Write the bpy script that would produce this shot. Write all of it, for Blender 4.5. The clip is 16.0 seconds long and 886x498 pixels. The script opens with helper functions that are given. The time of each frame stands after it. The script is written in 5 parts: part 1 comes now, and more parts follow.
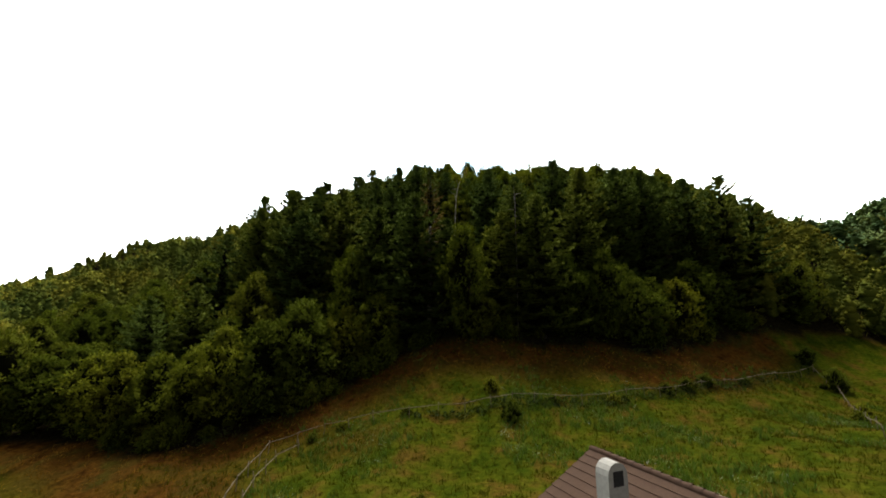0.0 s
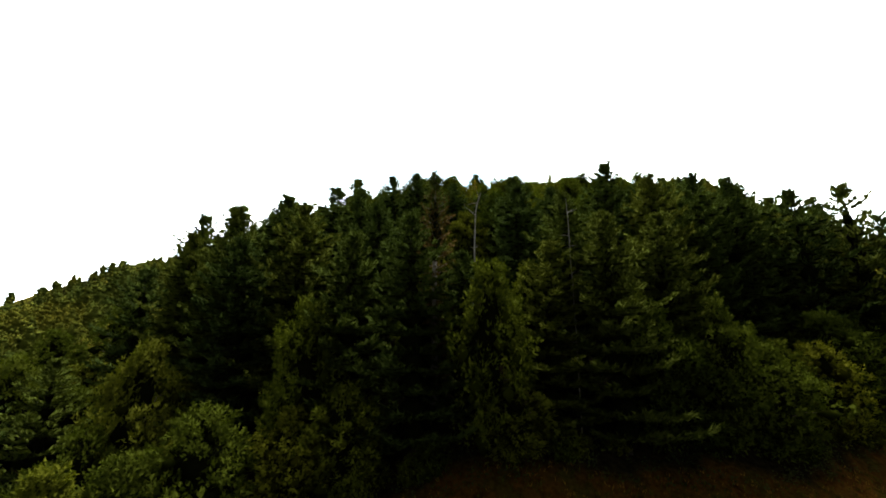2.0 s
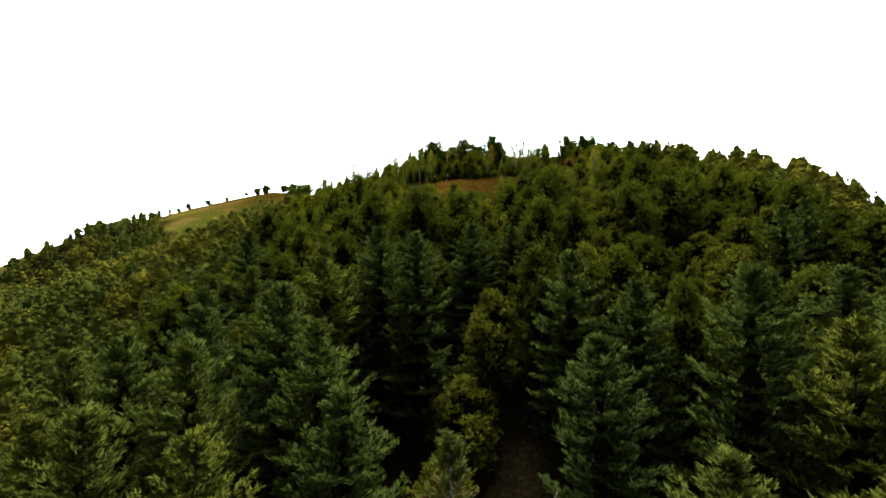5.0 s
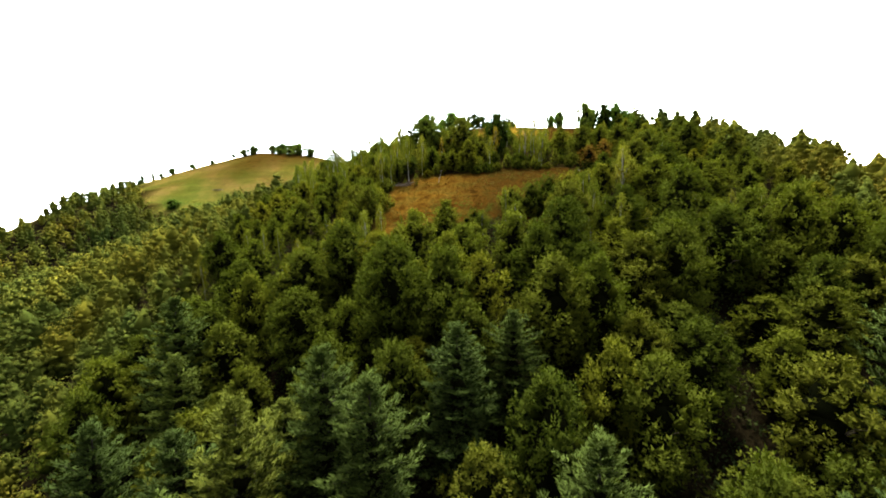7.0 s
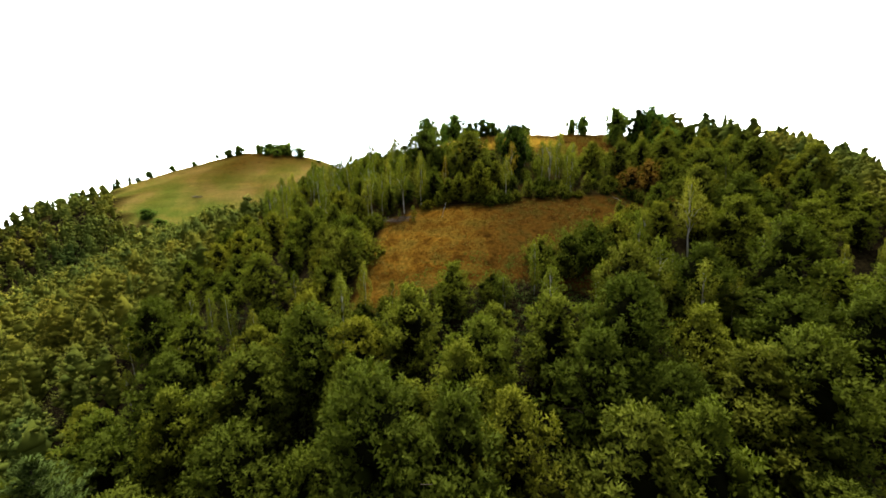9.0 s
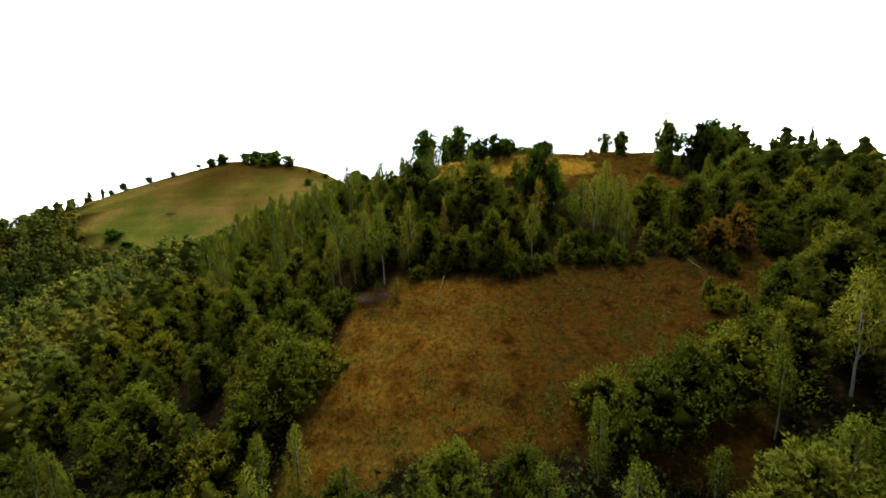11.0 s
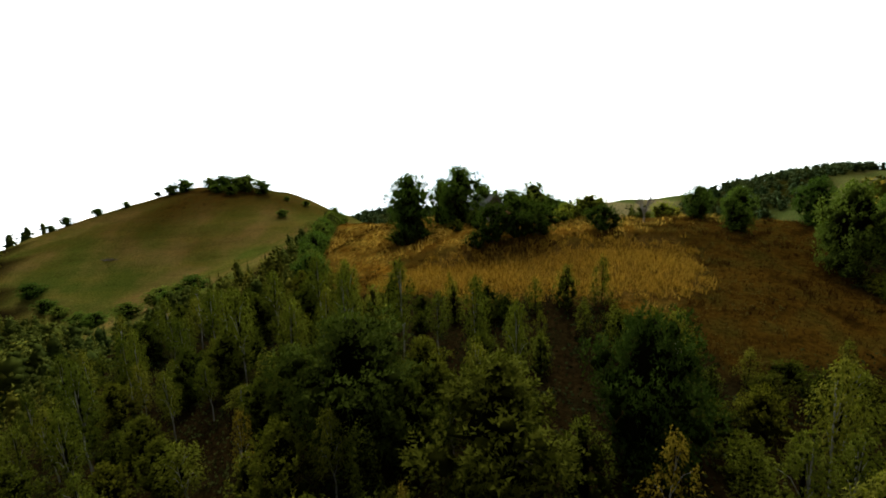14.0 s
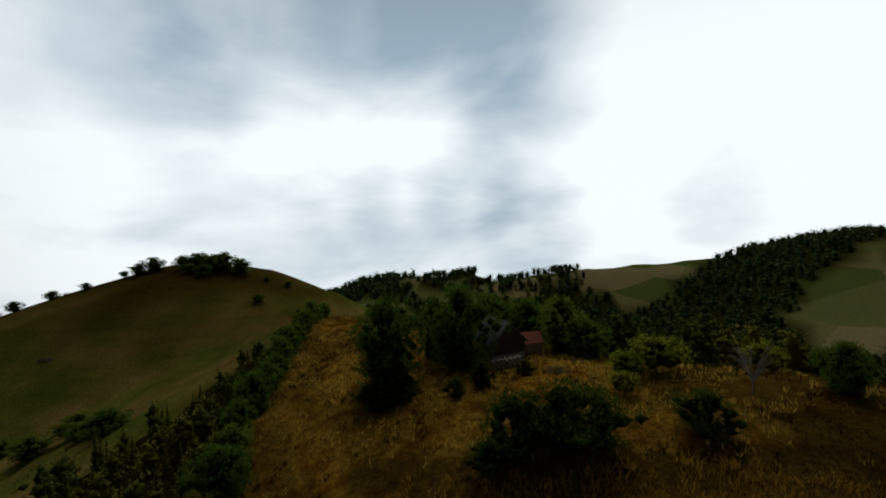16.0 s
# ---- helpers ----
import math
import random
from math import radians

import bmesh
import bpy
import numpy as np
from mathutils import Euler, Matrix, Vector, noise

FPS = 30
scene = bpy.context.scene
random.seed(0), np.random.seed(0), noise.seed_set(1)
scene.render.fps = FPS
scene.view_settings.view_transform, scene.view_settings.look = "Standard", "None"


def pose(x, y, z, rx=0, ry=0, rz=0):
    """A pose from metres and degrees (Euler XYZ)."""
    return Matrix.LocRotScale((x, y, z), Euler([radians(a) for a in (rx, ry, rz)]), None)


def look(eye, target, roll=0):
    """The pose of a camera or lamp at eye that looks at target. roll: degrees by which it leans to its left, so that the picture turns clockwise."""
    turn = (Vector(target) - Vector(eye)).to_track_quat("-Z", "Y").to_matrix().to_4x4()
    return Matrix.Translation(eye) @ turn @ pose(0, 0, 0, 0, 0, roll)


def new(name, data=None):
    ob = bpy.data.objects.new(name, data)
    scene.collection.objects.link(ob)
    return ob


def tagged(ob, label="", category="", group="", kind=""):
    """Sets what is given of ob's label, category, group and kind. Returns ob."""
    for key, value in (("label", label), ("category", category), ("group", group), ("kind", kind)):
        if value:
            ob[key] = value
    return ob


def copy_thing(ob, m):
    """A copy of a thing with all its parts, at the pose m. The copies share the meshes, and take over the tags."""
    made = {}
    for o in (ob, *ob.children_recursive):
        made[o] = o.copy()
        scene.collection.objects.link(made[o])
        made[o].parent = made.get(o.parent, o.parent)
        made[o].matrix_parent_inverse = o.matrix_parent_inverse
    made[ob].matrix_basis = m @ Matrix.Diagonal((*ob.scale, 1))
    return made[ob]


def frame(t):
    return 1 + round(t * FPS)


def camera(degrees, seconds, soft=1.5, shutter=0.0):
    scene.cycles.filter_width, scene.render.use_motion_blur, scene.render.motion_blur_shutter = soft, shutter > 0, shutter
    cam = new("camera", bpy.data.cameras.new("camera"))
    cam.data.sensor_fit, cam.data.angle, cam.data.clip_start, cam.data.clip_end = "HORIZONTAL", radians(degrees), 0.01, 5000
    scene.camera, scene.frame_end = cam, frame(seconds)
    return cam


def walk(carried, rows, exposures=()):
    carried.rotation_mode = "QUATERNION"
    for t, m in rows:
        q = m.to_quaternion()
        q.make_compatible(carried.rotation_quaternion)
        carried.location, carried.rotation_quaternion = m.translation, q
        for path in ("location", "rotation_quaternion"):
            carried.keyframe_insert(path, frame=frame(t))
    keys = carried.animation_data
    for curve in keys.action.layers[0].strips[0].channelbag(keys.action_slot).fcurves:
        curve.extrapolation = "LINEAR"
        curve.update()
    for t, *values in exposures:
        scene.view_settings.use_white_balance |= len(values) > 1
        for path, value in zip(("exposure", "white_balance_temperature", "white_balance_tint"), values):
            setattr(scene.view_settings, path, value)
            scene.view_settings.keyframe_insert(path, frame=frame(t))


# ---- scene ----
cam = camera(96.8, 16.0, 1.8)
METRES, EYE, TILT, LEAN, TURN = 200.0, 10.0, 11.0, 0.0, 0.0
ROWS = [
    (0.0, 0.0, 0.0, 0.0, 0.0, 0.0, 0.0),
    (0.5, -0.0014, 0.0335, -0.0041, 0.15, 1.64, 0.13),
    (1.0, -0.0027, 0.0645, -0.0033, 0.19, 3.24, 0.0),
    (1.5, -0.0041, 0.0936, 0.004, 0.31, 2.9, 0.12),
    (2.0, -0.0053, 0.1206, 0.0173, 0.34, 2.37, 0.13),
    (2.5, -0.0067, 0.1459, 0.0341, 0.49, 1.97, 0.31),
    (3.0, -0.0079, 0.1691, 0.0526, 0.7, 1.42, 0.28),
    (3.5, -0.009, 0.1905, 0.0724, 0.91, -0.93, 0.39),
    (4.0, -0.01, 0.2114, 0.0932, 0.95, -5.94, 0.77),
    (4.5, -0.0117, 0.2319, 0.1123, 1.03, -8.16, 0.91),
    (7.0, 0.0066, 0.3533, 0.198, 2.16, -18.66, 1.85),
    (7.5, 0.0046, 0.3791, 0.2064, 2.21, -19.77, 1.86),
    (8.0, 0.0027, 0.4061, 0.2132, 2.13, -20.09, 1.9),
    (8.5, 0.0009, 0.4342, 0.2184, 2.24, -20.19, 1.91),
    (9.0, -0.0006, 0.4636, 0.2225, 2.14, -20.22, 2.06),
    (9.5, -0.0019, 0.4941, 0.2265, 2.28, -20.23, 2.13),
    (10.0, -0.003, 0.5257, 0.2312, 2.38, -20.41, 2.19),
    (12.5, 0.0066, 0.7004, 0.2477, 3.73, -20.82, 2.86),
    (13.0, 0.0061, 0.7342, 0.2528, 3.83, -21.11, 3.06),
    (13.5, 0.0053, 0.7678, 0.2578, 3.79, -21.3, 3.15),
    (14.0, 0.0047, 0.8012, 0.2627, 3.85, -20.43, 3.21),
    (14.5, 0.0041, 0.8334, 0.2681, 3.98, -18.66, 3.17),
    (15.0, 0.0037, 0.8644, 0.2738, 4.15, -17.09, 3.25),
    (15.5, 0.0038, 0.8942, 0.2795, 4.05, -15.5, 3.36),
    (16.0, 0.0045, 0.9227, 0.2855, 4.15, -12.29, 3.51),
]
EXPOSURES = [(0.0, 0.15, 6500, 10), (1.0, -0.2, 6500, 8), (2.0, 0.0, 6500, 6), (3.0, 0.0, 6500, 6), (4.0, -0.15, 6500, 8), (4.5, 0.05, 6500, 9), (7.0, 1.1, 6500, 9), (8.0, 1.05, 6500, 10), (9.0, 0.7, 6500, 11), (10.0, 0.45, 6500, 11),
             (12.5, -0.9, 6500, 10), (13.5, -1.05, 6500, 8), (14.5, -1.65, 6450, 7), (15.0, -2.1, 6300, 7), (15.5, -2.68, 6250, 7), (16.0, -3.05, 6300, 8)]
walk(cam, [(t, pose(0, 0, EYE, TILT, LEAN, TURN) @ pose(METRES * x, METRES * y, METRES * z, 90 + pitch, roll, yaw)) for t, x, y, z, yaw, pitch, roll in ROWS], EXPOSURES)

# ---- world and sun ----
SUN_UP, SUN_TURN = 72.0, 0.0
world = bpy.data.worlds.new("overcast_sky")
scene.world = world
world.use_nodes = True
wt = world.node_tree
wt.nodes.clear()


def wnode(kind, **values):
    n = wt.nodes.new(kind)
    for key, value in values.items():
        n.inputs[key].default_value = value
    return n


w_out = wt.nodes.new("ShaderNodeOutputWorld")
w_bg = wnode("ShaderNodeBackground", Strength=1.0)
w_sky = wt.nodes.new("ShaderNodeTexSky")
w_sky.sky_type, w_sky.sun_disc = "NISHITA", False
w_sky.sun_elevation, w_sky.sun_rotation = radians(SUN_UP), radians(SUN_TURN)
w_sky_dim = wt.nodes.new("ShaderNodeVectorMath")
w_sky_dim.operation = "SCALE"
w_sky_dim.inputs["Scale"].default_value = 0.1
w_co = wt.nodes.new("ShaderNodeTexCoord")
w_sep = wt.nodes.new("ShaderNodeSeparateXYZ")
w_lift = wt.nodes.new("ShaderNodeMath")
w_lift.operation, w_lift.inputs[1].default_value = "ADD", 1.0
w_max = wt.nodes.new("ShaderNodeMath")
w_max.operation, w_max.inputs[1].default_value = "MAXIMUM", 0.14
w_flat = wt.nodes.new("ShaderNodeVectorMath")
w_flat.operation = "DIVIDE"
w_comb = wt.nodes.new("ShaderNodeCombineXYZ")
w_squash = wt.nodes.new("ShaderNodeMath")
w_squash.operation, w_squash.inputs[1].default_value = "MULTIPLY", 0.42
w_noise = wnode("ShaderNodeTexNoise", Scale=2.6, Detail=6.0, Roughness=0.52, Distortion=0.25)
w_shift = wt.nodes.new("ShaderNodeVectorMath")
w_shift.inputs[1].default_value = (2.7, 1.1, 0.6)
w_ramp = wt.nodes.new("ShaderNodeValToRGB")
w_ramp.color_ramp.elements[0].position, w_ramp.color_ramp.elements[0].color = 0.08, (2.3, 2.95, 3.5, 1)
w_ramp.color_ramp.elements[1].position, w_ramp.color_ramp.elements[1].color = 0.58, (6.5, 6.68, 6.72, 1)
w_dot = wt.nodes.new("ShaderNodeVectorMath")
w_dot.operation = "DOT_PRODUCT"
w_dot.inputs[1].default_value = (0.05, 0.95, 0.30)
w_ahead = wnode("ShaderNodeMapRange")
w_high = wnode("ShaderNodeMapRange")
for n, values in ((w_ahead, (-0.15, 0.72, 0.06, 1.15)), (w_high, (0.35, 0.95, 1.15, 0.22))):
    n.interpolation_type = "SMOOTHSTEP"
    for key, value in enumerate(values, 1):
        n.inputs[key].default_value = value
# the darker banks of cloud over the hills and the bright breaks between them: way, edge, middle, change
CLOUDS = [((-0.667, 0.619, 0.415), 0.965, 0.998, -0.10), ((-0.563, 0.714, 0.416), 0.97, 0.998, -0.13), ((-0.434, 0.785, 0.441), 0.97, 0.998, -0.13), ((-0.280, 0.854, 0.438), 0.97, 0.998, -0.13),
          ((-0.14, 0.86, 0.50), 0.965, 0.998, -0.12), ((0.02, 0.89, 0.455), 0.965, 0.998, -0.13), ((0.155, 0.913, 0.379), 0.972, 0.998, -0.12), ((0.225, 0.917, 0.330), 0.985, 0.999, -0.09), ((-0.577, 0.765, 0.284), 0.985, 0.999, -0.10),
          ((-0.532, 0.819, 0.212), 0.985, 0.999, -0.07), ((-0.30, 0.70, 0.65), 0.90, 0.98, -0.07), ((0.10, 0.70, 0.70), 0.90, 0.98, -0.05), ((-0.326, 0.937, 0.129), 0.985, 0.999, -0.17), ((-0.169, 0.982, 0.083), 0.985, 0.999, -0.19),
          ((-0.011, 0.993, 0.118), 0.985, 0.999, -0.18), ((0.139, 0.990, 0.039), 0.985, 0.999, -0.15), ((0.495, 0.867, 0.062), 0.99, 0.999, -0.2), ((-0.380, 0.885, 0.269), 0.985, 0.999, 0.10), ((-0.17, 0.946, 0.257), 0.98, 0.999, 0.13),
          ((0.512, 0.814, 0.274), 0.88, 0.985, 0.25), ((-0.70, 0.70, 0.135), 0.95, 0.998, 0.05)]
w_total = w_noise.outputs["Fac"]
for way, edge, middle, change in CLOUDS:
    w_spot = wt.nodes.new("ShaderNodeVectorMath")
    w_spot.operation, w_spot.inputs[1].default_value = "DOT_PRODUCT", Vector(way).normalized()
    w_range = wnode("ShaderNodeMapRange")
    w_range.interpolation_type = "SMOOTHSTEP"
    for key, value in enumerate((edge, middle, 0.0, change), 1):
        w_range.inputs[key].default_value = value
    w_add = wt.nodes.new("ShaderNodeMath")
    wt.links.new(w_co.outputs["Generated"], w_spot.inputs[0])
    wt.links.new(w_spot.outputs["Value"], w_range.inputs[0])
    wt.links.new(w_total, w_add.inputs[0])
    wt.links.new(w_range.outputs[0], w_add.inputs[1])
    w_total = w_add.outputs[0]
w_lift_all = wt.nodes.new("ShaderNodeMath")
w_lift_all.inputs[1].default_value = 0.025
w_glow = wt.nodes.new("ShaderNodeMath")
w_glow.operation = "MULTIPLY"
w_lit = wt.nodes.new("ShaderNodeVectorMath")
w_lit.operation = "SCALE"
w_mix = wt.nodes.new("ShaderNodeMix")
w_mix.data_type = "RGBA"
w_mix.inputs["Factor"].default_value = 0.92
for a, b in ((w_co.outputs["Generated"], w_sep.inputs[0]), (w_sep.outputs["Z"], w_lift.inputs[0]), (w_lift.outputs[0], w_max.inputs[0]),
             (w_max.outputs[0], w_comb.inputs[0]), (w_max.outputs[0], w_comb.inputs[1]), (w_max.outputs[0], w_squash.inputs[0]), (w_squash.outputs[0], w_comb.inputs[2]),
             (w_co.outputs["Generated"], w_flat.inputs[0]), (w_comb.outputs[0], w_flat.inputs[1]), (w_flat.outputs[0], w_shift.inputs[0]), (w_shift.outputs[0], w_noise.inputs["Vector"]),
             (w_total, w_lift_all.inputs[0]), (w_lift_all.outputs[0], w_ramp.inputs[0]), (w_sky.outputs[0], w_sky_dim.inputs[0]), (w_sky_dim.outputs[0], w_mix.inputs["A"]),
             (w_ramp.outputs[0], w_mix.inputs["B"]), (w_co.outputs["Generated"], w_dot.inputs[0]), (w_dot.outputs["Value"], w_ahead.inputs[0]), (w_sep.outputs["Z"], w_high.inputs[0]),
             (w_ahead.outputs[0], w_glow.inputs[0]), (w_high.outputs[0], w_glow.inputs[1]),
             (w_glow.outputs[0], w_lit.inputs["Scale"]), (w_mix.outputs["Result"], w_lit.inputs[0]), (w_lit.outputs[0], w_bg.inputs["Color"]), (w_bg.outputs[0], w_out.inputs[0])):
    wt.links.new(a, b)
sun = new("sun", bpy.data.lights.new("sun", "SUN"))
sun.data.energy, sun.data.angle, sun.data.color = 4.8, radians(16), (1.0, 0.95, 0.86)
sun_way = Vector((math.sin(radians(SUN_TURN)) * math.cos(radians(SUN_UP)), math.cos(radians(SUN_TURN)) * math.cos(radians(SUN_UP)), math.sin(radians(SUN_UP))))
sun.matrix_world = look(sun_way * 300, (0, 0, 0))


# ---- materials ----
def material(name, rough=0.8, metal=0.0, spec=0.3):
    m = bpy.data.materials.new(name)
    m.use_nodes = True
    b = m.node_tree.nodes["Principled BSDF"]
    b.inputs["Roughness"].default_value, b.inputs["Metallic"].default_value = rough, metal
    b.inputs["Specular IOR Level"].default_value = spec
    return m, m.node_tree, b


def noise_node(nt, scale, detail=3.0, rough=0.55, coord="Object"):
    co = nt.nodes.new("ShaderNodeTexCoord")
    n = nt.nodes.new("ShaderNodeTexNoise")
    n.inputs["Scale"].default_value, n.inputs["Detail"].default_value, n.inputs["Roughness"].default_value = scale, detail, rough
    nt.links.new(co.outputs[coord], n.inputs["Vector"])
    return n.outputs["Fac"]


def ramp(nt, fac, *stops):
    r = nt.nodes.new("ShaderNodeValToRGB")
    while len(r.color_ramp.elements) < len(stops):
        r.color_ramp.elements.new(0.5)
    for e, (p, c) in zip(r.color_ramp.elements, stops):
        e.position, e.color = p, (*c, 1)
    nt.links.new(fac, r.inputs[0])
    return r.outputs[0]


def mix(nt, fac, a, b, blend="MIX"):
    n = nt.nodes.new("ShaderNodeMix")
    n.data_type, n.blend_type = "RGBA", blend
    for socket, value in ((n.inputs["Factor"], fac), (n.inputs["A"], a), (n.inputs["B"], b)):
        if isinstance(value, bpy.types.NodeSocket):
            nt.links.new(value, socket)
        else:
            socket.default_value = value if isinstance(value, float) else (*value, 1)
    return n.outputs["Result"]


def bump(nt, bsdf, fac, strength=0.4, distance=0.02):
    n = nt.nodes.new("ShaderNodeBump")
    n.inputs["Strength"].default_value, n.inputs["Distance"].default_value = strength, distance
    nt.links.new(fac, n.inputs["Height"])
    nt.links.new(n.outputs[0], bsdf.inputs["Normal"])


def leaf_material(name, dark, mid, light, passing=0.3, spread=((0.80, 0.82, 0.80), (0.98, 0.98, 0.98), (1.2, 1.17, 1.06))):
    """Foliage: the tone of the whole tree from the object, of each spray from its island."""
    m, nt, b = material(name, 0.9, 0.0, 0.0)
    info, geo = nt.nodes.new("ShaderNodeObjectInfo"), nt.nodes.new("ShaderNodeNewGeometry")
    whole = ramp(nt, info.outputs["Random"], (0.0, dark), (0.55, mid), (1.0, light))
    spray = ramp(nt, geo.outputs["Random Per Island"], (0.0, spread[0]), (0.6, spread[1]), (1.0, spread[2]))
    col = mix(nt, 1.0, whole, spray, "MULTIPLY")
    nt.links.new(col, b.inputs["Base Color"])
    tr = nt.nodes.new("ShaderNodeBsdfTranslucent")
    nt.links.new(mix(nt, 1.0, col, (1.3, 1.4, 0.7), "MULTIPLY"), tr.inputs["Color"])
    sh = nt.nodes.new("ShaderNodeMixShader")
    sh.inputs[0].default_value = passing
    out = nt.nodes["Material Output"]
    nt.links.new(b.outputs[0], sh.inputs[1])
    nt.links.new(tr.outputs[0], sh.inputs[2])
    nt.links.new(sh.outputs[0], out.inputs["Surface"])
    return m


INNER_SHADED = {}


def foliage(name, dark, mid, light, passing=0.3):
    """The leaf material of a kind of tree, and a darker copy with the shade inside its clumps put into the colour."""
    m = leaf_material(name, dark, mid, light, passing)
    INNER_SHADED[m.name] = (leaf_material("shaded_inner_" + name, *(tuple(0.28 * c for c in tone) for tone in (dark, mid, light)), 0.0), M_SHADED_TWIGS)
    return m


def woods_material(name, dark, mid, light, *turned):
    """Foliage of joined far woods: the tone wanders over the slope and from spray to spray."""
    m, nt, b = material(name, 0.9, 0.0, 0.0)
    geo = nt.nodes.new("ShaderNodeNewGeometry")
    co = nt.nodes.new("ShaderNodeTexCoord")
    n = nt.nodes.new("ShaderNodeTexNoise")
    n.inputs["Scale"].default_value, n.inputs["Detail"].default_value = 0.045, 3.5
    nt.links.new(co.outputs["Object"], n.inputs["Vector"])
    whole = ramp(nt, n.outputs["Fac"], (0.3, dark), (0.48, mid), (0.6, light), *((0.7, c) for c in turned))
    spray = ramp(nt, geo.outputs["Random Per Island"], (0.0, (0.82, 0.84, 0.82)), (0.6, (0.98, 0.98, 0.98)), (1.0, (1.2, 1.16, 1.06)))
    nt.links.new(mix(nt, 1.0, whole, spray, "MULTIPLY"), b.inputs["Base Color"])
    return m


def rough_material(name, a, b_, scale=6.0, rough=0.85, relief=0.4, metal=0.0, spec=0.2):
    m, nt, b = material(name, rough, metal, spec)
    fine, wide = noise_node(nt, scale * 6, 4), noise_node(nt, scale, 3)
    col = mix(nt, wide, ramp(nt, fine, (0.3, a), (0.7, b_)), tuple(0.6 * (p + q) / 2 for p, q in zip(a, b_)))
    nt.links.new(col, b.inputs["Base Color"])
    bump(nt, b, fine, relief, 0.02)
    return m


# near-black twigs: they paint the deep shade inside the crowns
M_SHADED_TWIGS = rough_material("shaded_inner_twigs", (0.004, 0.005, 0.002), (0.009, 0.010, 0.003), 1.5, 1.0, 0.0, 0.0, 0.0)
M_BROAD = foliage("broadleaf_foliage", (0.037, 0.049, 0.006), (0.055, 0.068, 0.008), (0.082, 0.087, 0.010), 0.2)
M_HORN = foliage("hornbeam_foliage", (0.058, 0.074, 0.008), (0.088, 0.099, 0.010), (0.128, 0.125, 0.011), 0.22)
M_PINE = foliage("pine_needles", (0.042, 0.062, 0.015), (0.063, 0.086, 0.017), (0.096, 0.109, 0.016), 0.08)
M_FRUIT = foliage("fruit_foliage", (0.188, 0.225, 0.025), (0.237, 0.269, 0.030), (0.288, 0.300, 0.035), 0.3)
M_BIRCH = foliage("birch_foliage", (0.074, 0.094, 0.011), (0.138, 0.151, 0.017), (0.190, 0.184, 0.022), 0.3)
M_YELLOW = foliage("autumn_birch_foliage", (0.24, 0.175, 0.020), (0.31, 0.225, 0.022), (0.38, 0.28, 0.028), 0.25)
M_BROWN = foliage("autumn_brown_foliage", (0.150, 0.085, 0.016), (0.190, 0.110, 0.018), (0.225, 0.140, 0.022), 0.25)
M_DRYWEED = leaf_material("dry_weeds", (0.075, 0.060, 0.014), (0.095, 0.078, 0.020), (0.125, 0.095, 0.028))
M_BUSH = foliage("bush_foliage", (0.037, 0.062, 0.009), (0.056, 0.086, 0.011), (0.080, 0.106, 0.013), 0.2)
M_OAK = foliage("dark_foliage", (0.025, 0.043, 0.006), (0.040, 0.063, 0.009), (0.062, 0.076, 0.011), 0.22)
M_CREST = foliage("meadow_tree_foliage", (0.062, 0.109, 0.016), (0.101, 0.158, 0.022), (0.155, 0.192, 0.028), 0.22)
M_RUST = foliage("dry_needles", (0.075, 0.050, 0.020), (0.095, 0.060, 0.022), (0.120, 0.075, 0.025), 0.2)
M_WOODS = woods_material("far_foliage", (0.067, 0.094, 0.020), (0.115, 0.127, 0.020), (0.180, 0.168, 0.020), (0.258, 0.198, 0.024))
# darker copy of the far foliage, with the inner shade in its colour
INNER_SHADED[M_WOODS.name] = (woods_material("shaded_inner_far_foliage", (0.030, 0.046, 0.010), (0.052, 0.064, 0.010), (0.084, 0.082, 0.010)),) * 2
# undergrowth leaves, darkened so their colour carries the forest-floor shade
M_UNDER = woods_material("shaded_undergrowth_leaves", (0.017, 0.027, 0.009), (0.026, 0.037, 0.011), (0.039, 0.047, 0.012))
# distant leaves, lightened and bluer: the haze is put into their colour
M_FARWOODS = woods_material("hazed_distant_foliage", (0.052, 0.090, 0.036), (0.078, 0.121, 0.047), (0.119, 0.154, 0.051))
# the same darkened copy, painting shade inside the distant crowns
INNER_SHADED[M_FARWOODS.name] = (woods_material("shaded_inner_distant_foliage", (0.020, 0.034, 0.010), (0.032, 0.048, 0.013), (0.048, 0.060, 0.014)),) * 2
M_BARK = rough_material("bark", (0.060, 0.045, 0.032), (0.140, 0.110, 0.080), 3.0)
M_BIRCHBARK = rough_material("birch_bark", (0.62, 0.60, 0.55), (0.20, 0.18, 0.15), 1.2)
M_DEADWOOD = rough_material("dead_wood", (0.44, 0.41, 0.36), (0.22, 0.19, 0.155), 2.0)
M_BRUSH = rough_material("dry_brushwood", (0.125, 0.100, 0.082), (0.060, 0.048, 0.040), 3.0)
M_FENCE = rough_material("weathered_wood", (0.17, 0.13, 0.085), (0.10, 0.078, 0.05), 4.0)
M_PINEBARK = rough_material("dark_bark", (0.020, 0.016, 0.012), (0.045, 0.036, 0.027), 3.0)
M_PLASTER = rough_material("lime_plaster", (0.343, 0.328, 0.289), (0.250, 0.234, 0.203), 1.5)
M_ROOF = rough_material("brown_roof_sheet", (0.070, 0.040, 0.024), (0.048, 0.026, 0.016), 1.5, 0.85, 0.3, 0.0, 0.1)
M_REDROOF = rough_material("red_roof_tile", (0.24, 0.075, 0.035), (0.34, 0.12, 0.06), 2.0)
M_TIN = rough_material("tin_roof", (0.17, 0.175, 0.18), (0.10, 0.10, 0.095), 1.2, 0.8, 0.2, 0.0, 0.1)
